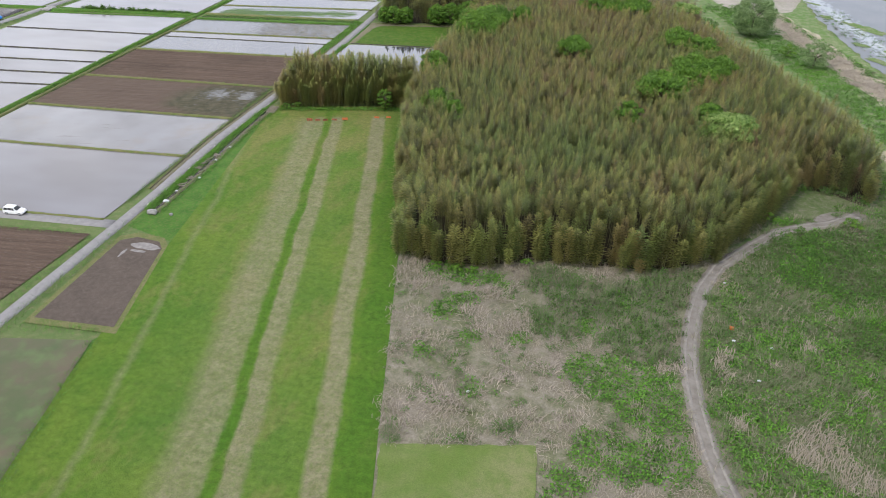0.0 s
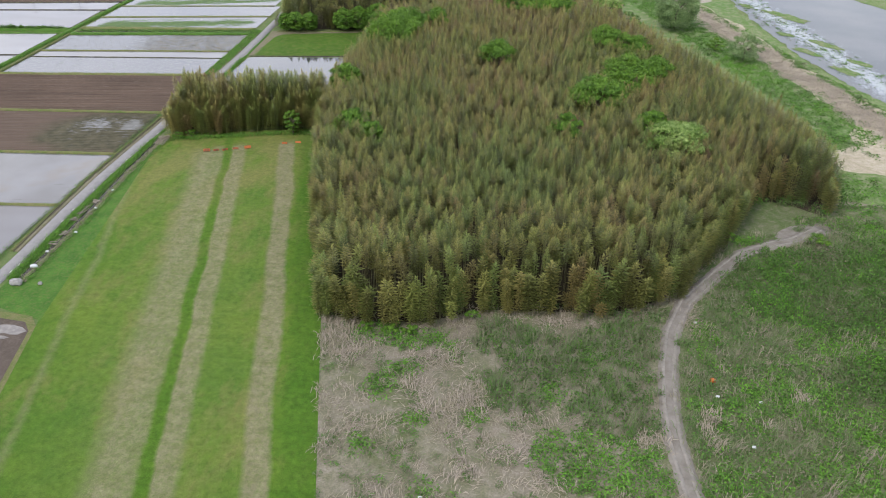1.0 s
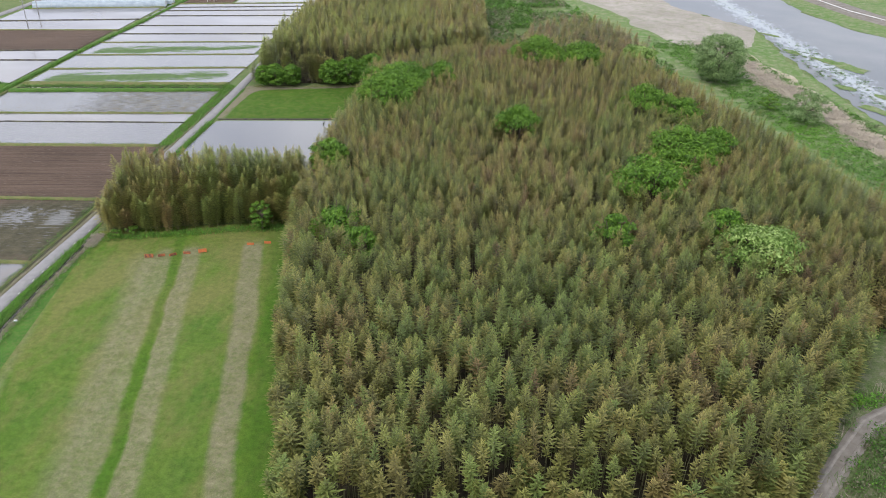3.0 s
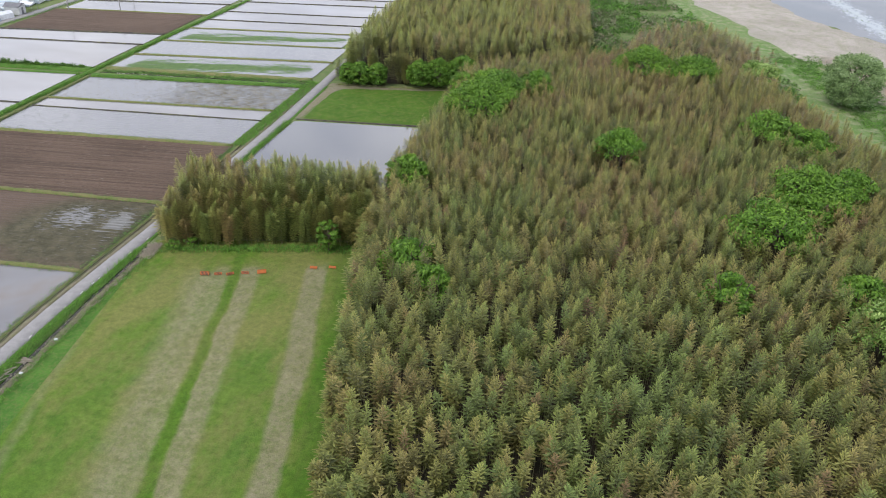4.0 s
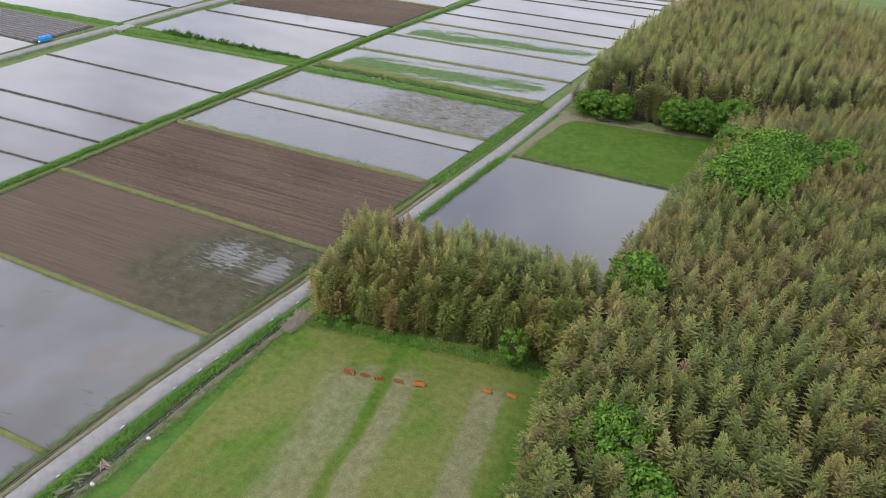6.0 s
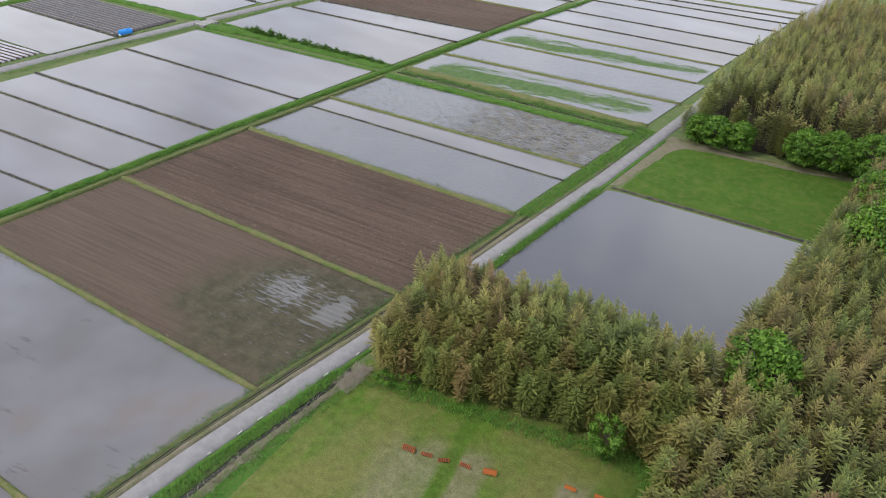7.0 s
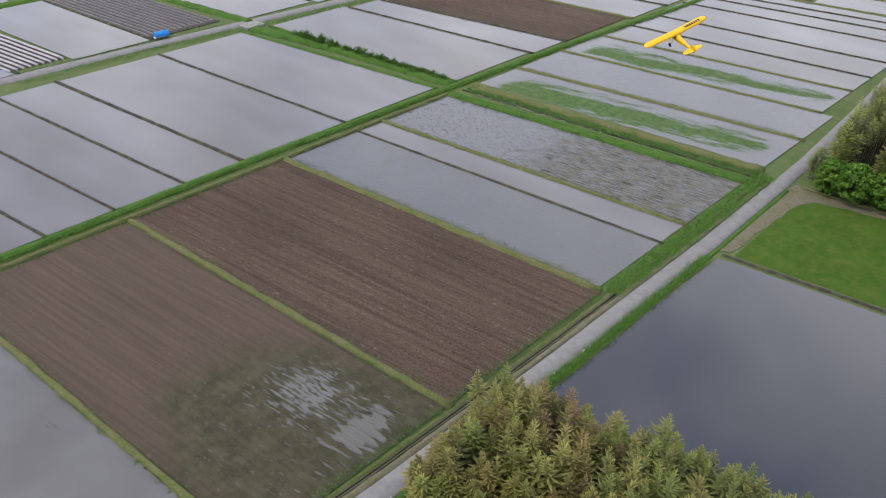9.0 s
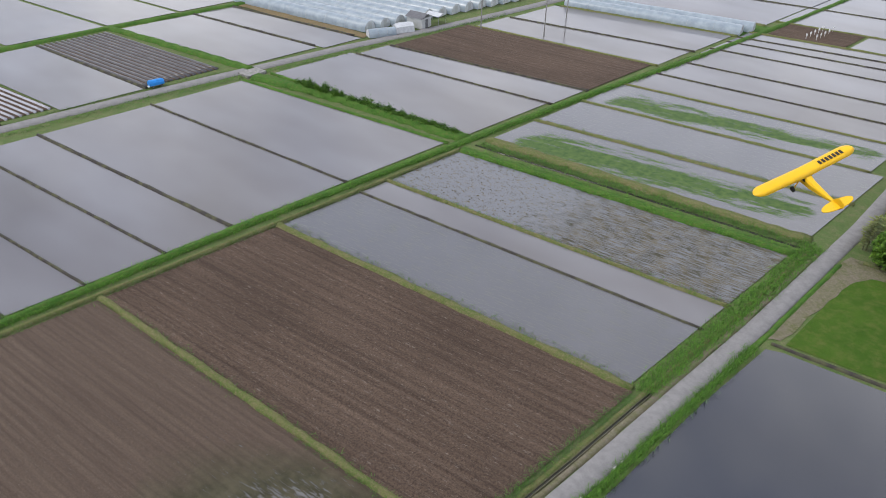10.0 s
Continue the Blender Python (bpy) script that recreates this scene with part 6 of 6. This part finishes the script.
trailer.matrix_basis = pose(-109.2, 53.2, 0.0, 0, 0, 86) @ Matrix.Diagonal((0.8, 0.85, 0.75, 1))
bm = bmesh.new()
box(bm, -1.7, 1.7, -0.75, 0.75, 0.5, 0.72, 0.03)
part("bed", bm, STEEL, trailer)
bm = bmesh.new()
loft(bm, [[(x, -0.82 * s, 0.6), (x, -0.84 * s, 1.25), (x, -0.5 * s, 1.75 * q), (x, 0.0, 1.9 * q), (x, 0.5 * s, 1.75 * q), (x, 0.84 * s, 1.25), (x, 0.82 * s, 0.6)] for x, s, q in ((-1.75, 0.96, 0.93), (-1.5, 1.0, 1.0), (-0.5, 1.02, 0.97), (0.5, 1.0, 1.0), (1.5, 1.02, 0.98), (1.75, 0.95, 0.92))])
part("tarpaulin", bm, BLUE_TARP, trailer, "bright blue tarpaulin cover")
for x in (-1.0, 1.0):
    for y in (-0.65, 0.65):
        wheel(trailer, x, y, 0.28, 0.28, 0.18)
bm = bmesh.new()
box(bm, -2.1, -1.72, -0.5, 0.1, 0.3, 0.62, 0.03)
part("tool_box", bm, WHITE, trailer)
tagged(trailer, "bright blue tarpaulin-covered trailer beside the lane", "trailer")


# ---- airfield things ----
def barrier(stripes):
    """An A-shaped barrier: two sloping planks back to back on four legs."""
    root = new("barrier")
    for side in (-1, 1):
        def at(x, k, lift=0.0):
            """A point up the slope of this plank, k from foot to ridge, lifted off its face."""
            return (x, side * (0.42 * (1 - k) + 0.03 + lift * 0.9), 0.12 + 0.80 * k + lift * 0.4)
        corners = [(-0.78, 0.05), (0.78, 0.05), (0.78, 0.95), (-0.78, 0.95)]
        part("panel", loft(bmesh.new(), [[at(x, k) for x, k in corners], [at(x, k, 0.03) for x, k in corners]]), ORANGE, root)
        for k in range(6 if stripes else 0):
            x = -0.72 + 0.235 * k
            pts = [(x, 0.06), (x + 0.12, 0.06), (x + 0.24, 0.94), (x + 0.12, 0.94)]
            part("stripe", loft(bmesh.new(), [[at(a, b, 0.026) for a, b in pts], [at(a, b, 0.038) for a, b in pts]]), BLACK_PAINT, root)
        for x in (-0.6, 0.6):
            part("leg", rod(bmesh.new(), (x, side * 0.46, 0), (x, 0, 0.93), 0.025, sides=6), ORANGE, root)
    for x in (-0.6, 0.6):
        part("crossbar", rod(bmesh.new(), (x, -0.3, 0.35), (x, 0.3, 0.35), 0.018, sides=6), BLACK_PAINT, root)
    return root


SMALL = Matrix.Diagonal((0.85, 0.62, 0.68, 1))
striped = tagged(barrier(True), "orange and black striped barrier at the airstrip end", "barrier", "barriers at the airstrip end")
striped.matrix_basis = pose(17.7, 4.4, 0, 0, 0, 14) @ SMALL
for x, y, a in [(19.5, 5.3, 24), (21.2, 5.8, 40), (23.2, 6.7, 12)]:
    copy_thing(striped, pose(x, y - 0.3, 0, 0, 0, a) @ SMALL)
plain_barrier = tagged(barrier(False), "faded plain orange barrier at the airstrip end", "barrier", "barriers at the airstrip end")
plain_barrier.matrix_basis = pose(25.5, 7.3, 0, 0, 0, 26) @ SMALL
for x, y, a in [(32.4, 11.1, 10), (35.1, 12.0, 8)]:
    copy_thing(plain_barrier, pose(x, y - 0.3, 0, 0, 0, a) @ SMALL)


def brush_pile(x, y, count, seed, turn):
    r = random.Random(seed)
    root = new("brushwood_pile")
    root.matrix_basis = pose(x, y, 0, 0, 0, turn)
    for k in range(count):
        a, ln = r.uniform(-0.5, 0.5), r.uniform(0.7, 1.6)
        cx, cy, z = r.uniform(-0.45, 0.45), r.uniform(-0.5, 0.5), 0.08 + 0.06 * (k % 5)
        part("branch", rod(bmesh.new(), (cx - ln / 2 * math.cos(a), cy - ln / 2 * math.sin(a), z), (cx + ln / 2 * math.cos(a), cy + ln / 2 * math.sin(a), z + r.uniform(-0.05, 0.25)), r.uniform(0.05, 0.1), r.uniform(0.03, 0.06), 6), WOOD_OLD, root)
    return tagged(root, "heap of grey cut branches beside the ditch", "brushwood pile", "brushwood along the ditch")


for x, y, n, seed, turn in [(5.7, -27.0, 12, 1, 20), (5.6, -24.6, 8, 2, 70), (6.3, -20.4, 11, 3, -15), (5.8, -22.6, 5, 4, 50), (6.6, -31.5, 8, 7, 60), (6.6, -35.0, 6, 8, 10)]:
    brush_pile(x, y, n, seed, turn)

def lump(name, x, y, z, sx, sy, sz, material, label, category, seed):
    """A weathered block or bag with an uneven skin."""
    bm = bmesh.new()
    bmesh.ops.create_icosphere(bm, subdivisions=3, radius=1)
    for v in bm.verts:
        q = 1 + 0.22 * noise.noise(v.co * 1.7 + Vector((seed, 0, 0)))
        v.co = Vector((math.copysign(abs(v.co.x) ** 0.7, v.co.x) * sx * q, math.copysign(abs(v.co.y) ** 0.7, v.co.y) * sy * q, math.copysign(abs(v.co.z) ** 0.7, v.co.z) * sz * q))
    me = bpy.data.meshes.new(name)
    bm.to_mesh(me)
    bm.free()
    me.materials.append(material)
    ob = smooth(new(name, me))
    ob.location = (x, y, z)
    return tagged(ob, label, category)


lump("concrete_block", 7.2, -46.8, 0.35, 0.95, 0.6, 0.45, CONCRETE, "weathered pale concrete block in the grass", "block", 1)
lump("rubble_sack", 7.3, -42.0, 0.2, 0.6, 0.35, 0.25, SHEET_WHITE, "white rubble sack lying in the grass", "sack", 2)
lump("rubble_stone", 10.8, -46.3, 0.15, 0.35, 0.3, 0.2, CONCRETE, "grey stone lying in the grass", "stone", 3)
lump("orange_bag", 110.4, -54.8, 0.45, 0.38, 0.3, 0.28, ORANGE, "orange bag thrown among the weeds", "bag", 4)
for k, (x, y) in enumerate([(110.6, -57.6), (110.2, -41.6), (113.4, -66.2), (74.6, -79.3), (8.3, -31.0), (6.9, -37.5), (116, -58), (7.1, -15.4), (7.4, -22.4)]):
    lump("litter_scrap", x, y, 0.18, 0.26, 0.18, 0.12, SHEET_WHITE, "scrap of white litter in the rough grass", "litter", 5 + k)["group"] = "scraps of litter"
CRUST = plain("dried_mud_crust", (0.27, 0.25, 0.235), 0.9, 0, 0.35, 1.4)
for n, (cx, cy, rx, ry) in enumerate([(12.6, -57.6, 2.6, 1.1), (12.2, -59.4, 1.6, 0.4), (10.0, -60.6, 0.3, 1.4)]):
    rr = random.Random(n)
    fan("dried_puddle", [(cx + rx * rr.uniform(0.8, 1.15) * math.cos(k * math.tau / 16), cy + ry * rr.uniform(0.75, 1.2) * math.sin(k * math.tau / 16)) for k in range(16)], 0.045, CRUST, "pale dried puddle crust on bare soil", "dried puddle")

# guard rail on the far bank road
rail = new("guard_rail")
RAIL = [(181, 242), (192.5, 211), (207.5, 188), (227, 153)]
for (x0, y0), (x1, y1) in zip(RAIL, RAIL[1:]):
    part("rail", rod(bmesh.new(), (x0, y0, 0.95), (x1, y1, 0.95), 0.12, sides=6), WHITE, rail)
    for k in range(8):
        f = k / 8
        x, y = x0 + (x1 - x0) * f, y0 + (y1 - y0) * f
        part("post", rod(bmesh.new(), (x, y, -0.1), (x, y, 1.0), 0.08, sides=6), STEEL, rail)
tagged(rail, "white guard rail along the far bank road", "guard rail")

# ---- model airplane in flight ----
plane = new("model_airplane")
plane.matrix_basis = pose(21.9, 10.9, 45.5, 4, -23, 60)
bm = bmesh.new()
rings = []
for i in range(-16, 17):
    y = i / 16
    x = 1.35 * math.copysign(1 - (1 - abs(y)) ** 1.35, y) if y else 0.0
    tip = math.sqrt(max(0.0, 1 - max(0.0, (abs(x) - 1.08) / 0.27) ** 2))
    chord = 0.43 * max(0.10, tip)
    rise = 0.20 + 0.03 * abs(x)
    rings.append([(x, 0.20 + chord * (0.5 - u), rise + chord * t) for u, t in ((0.0, 0.0), (0.06, 0.06), (0.25, 0.10), (0.55, 0.085), (1.0, 0.0), (0.6, -0.015), (0.2, -0.025))])
smooth(part("wing", loft(bm, rings), YELLOW, plane))
bm = bmesh.new()
rings = []
for y, half, low, top in [(0.56, 0.05, -0.05, 0.05), (0.53, 0.085, -0.09, 0.08), (0.38, 0.095, -0.12, 0.10), (0.30, 0.10, -0.125, 0.19), (0.0, 0.10, -0.125, 0.20), (-0.12, 0.095, -0.12, 0.13), (-0.6, 0.06, -0.07, 0.075), (-1.12, 0.018, -0.015, 0.035)]:
    rings.append([(half * cx, y, (low + top) / 2 + (top - low) / 2 * cz) for cx, cz in ((1, -0.6), (1, 0.6), (0.6, 1), (-0.6, 1), (-1, 0.6), (-1, -0.6), (-0.6, -1), (0.6, -1))])
part("fuselage", loft(bm, rings), YELLOW, plane)


def plate(outline, thick, axis):
    """A thin surface with rounded outline, lying flat or standing."""
    low, high = ([(*p, -thick / 2) for p in outline], [(*p, thick / 2) for p in outline]) if axis == "flat" else ([(-thick / 2, *p) for p in outline], [(thick / 2, *p) for p in outline])
    return loft(bmesh.new(), [low, high])


oval = [(0.40 * math.cos(k * math.tau / 24), -1.06 + 0.155 * math.sin(k * math.tau / 24)) for k in range(24)]
tail = part("tailplane", plate(oval, 0.022, "flat"), YELLOW, plane)
tail.location = (0, 0, 0.03)
part("fin", plate([(-0.88, 0.03), (-1.0, 0.16), (-1.12, 0.27), (-1.2, 0.27), (-1.27, 0.2), (-1.28, 0.06), (-1.2, -0.02), (-1.1, 0.0)], 0.022, "standing"), YELLOW, plane)
for side in (-1, 1):
    part("cylinder_head", rod(bmesh.new(), (side * 0.08, 0.46, 0.02), (side * 0.16, 0.46, 0.02), 0.035), BLACK_PAINT, plane)
    part("wing_strut", rod(bmesh.new(), (side * 0.10, 0.25, -0.10), (side * 0.72, 0.22, 0.20), 0.012, sides=6), YELLOW, plane)
    part("gear_leg", rod(bmesh.new(), (side * 0.08, 0.28, -0.11), (side * 0.24, 0.28, -0.26), 0.014, sides=6), YELLOW, plane)
    part("wheel", rod(bmesh.new(), (side * 0.235, 0.28, -0.27), (side * 0.285, 0.28, -0.27), 0.075, sides=16), RUBBER, plane)
    bm = bmesh.new()
    box(bm, side * 0.101 - 0.004, side * 0.101 + 0.004, 0.0, 0.26, 0.06, 0.16)
    part("cabin_window", bm, GLASS_DARK, plane)
part("tail_wheel", rod(bmesh.new(), (-0.015, -1.12, -0.06), (0.015, -1.12, -0.06), 0.03, sides=12), RUBBER, plane)
part("spinner", rod(bmesh.new(), (0, 0.55, 0), (0, 0.63, 0), 0.04, 0.008, 12), BLACK_PAINT, plane)
for side in (-1, 1):
    bm = bmesh.new()
    loft(bm, [[(side * x, 0.585 - w * 0.2, -w), (side * x, 0.595 - w * 0.2, -w), (side * x, 0.60, w), (side * x, 0.59, w)] for x, w in ((0.02, 0.012), (0.10, 0.024), (0.20, 0.012))])
    part("propeller_blade", bm, BLACK_PAINT, plane)
for k in range(7):
    bm = bmesh.new()
    x = 0.42 + 0.095 * k
    z = 0.20 + 0.03 * x + 0.0435
    box(bm, x, x + 0.065, 0.13, 0.27, z - 0.003, z + 0.006)
    part("marking_bar", bm, BLACK_PAINT, plane, "dark registration marking bar")
tagged(plane, "yellow high-wing model airplane banking in flight", "model airplane")


# ---- white stones along the road's edge ----
def edge_stone(x, y, length, turn, mesh):
    ob = new("edge_stone", mesh)
    ob.matrix_world = pose(x, y, 0.15, rz=turn) @ Matrix.Diagonal((length, 1, 1, 1))
    return tagged(ob, "pale concrete edge stone beside the farm road", "edge stone", "edge stones along the road")


stone_bm = bmesh.new()
bmesh.ops.create_cube(stone_bm, size=1.0)
for v in stone_bm.verts:
    v.co = Vector((v.co.x * 0.15 * (1 - 0.12 * (v.co.z > 0)), v.co.y * (1 - 0.06 * (v.co.z > 0)), v.co.z * 0.14))
bmesh.ops.bevel(stone_bm, geom=stone_bm.edges[:], offset=0.02, segments=1, affect="EDGES")
stone_mesh = bpy.data.meshes.new("edge_stone")
stone_bm.to_mesh(stone_mesh)
stone_bm.free()
stone_mesh.materials.append(plain("pale_stone", (0.62, 0.60, 0.57), 0.85, 0, 0.3, 4))
stone_random = random.Random(91)
y = -44.0
while y < 46:
    at = next(k for k in range(len(ROAD_LINE) - 1) if ROAD_LINE[k + 1][1] >= y)
    (x0, y0), (x1, y1) = ROAD_LINE[at], ROAD_LINE[at + 1]
    ob = edge_stone(x0 + (x1 - x0) * (y - y0) / (y1 - y0) + 1.08 + stone_random.uniform(-0.05, 0.08), y, 1.0, math.degrees(math.atan2(-(x1 - x0), y1 - y0)) + stone_random.uniform(-8, 8), stone_mesh)
    ob.scale.y = stone_random.uniform(0.2, 0.75)
    y += stone_random.uniform(1.0, 8.0)
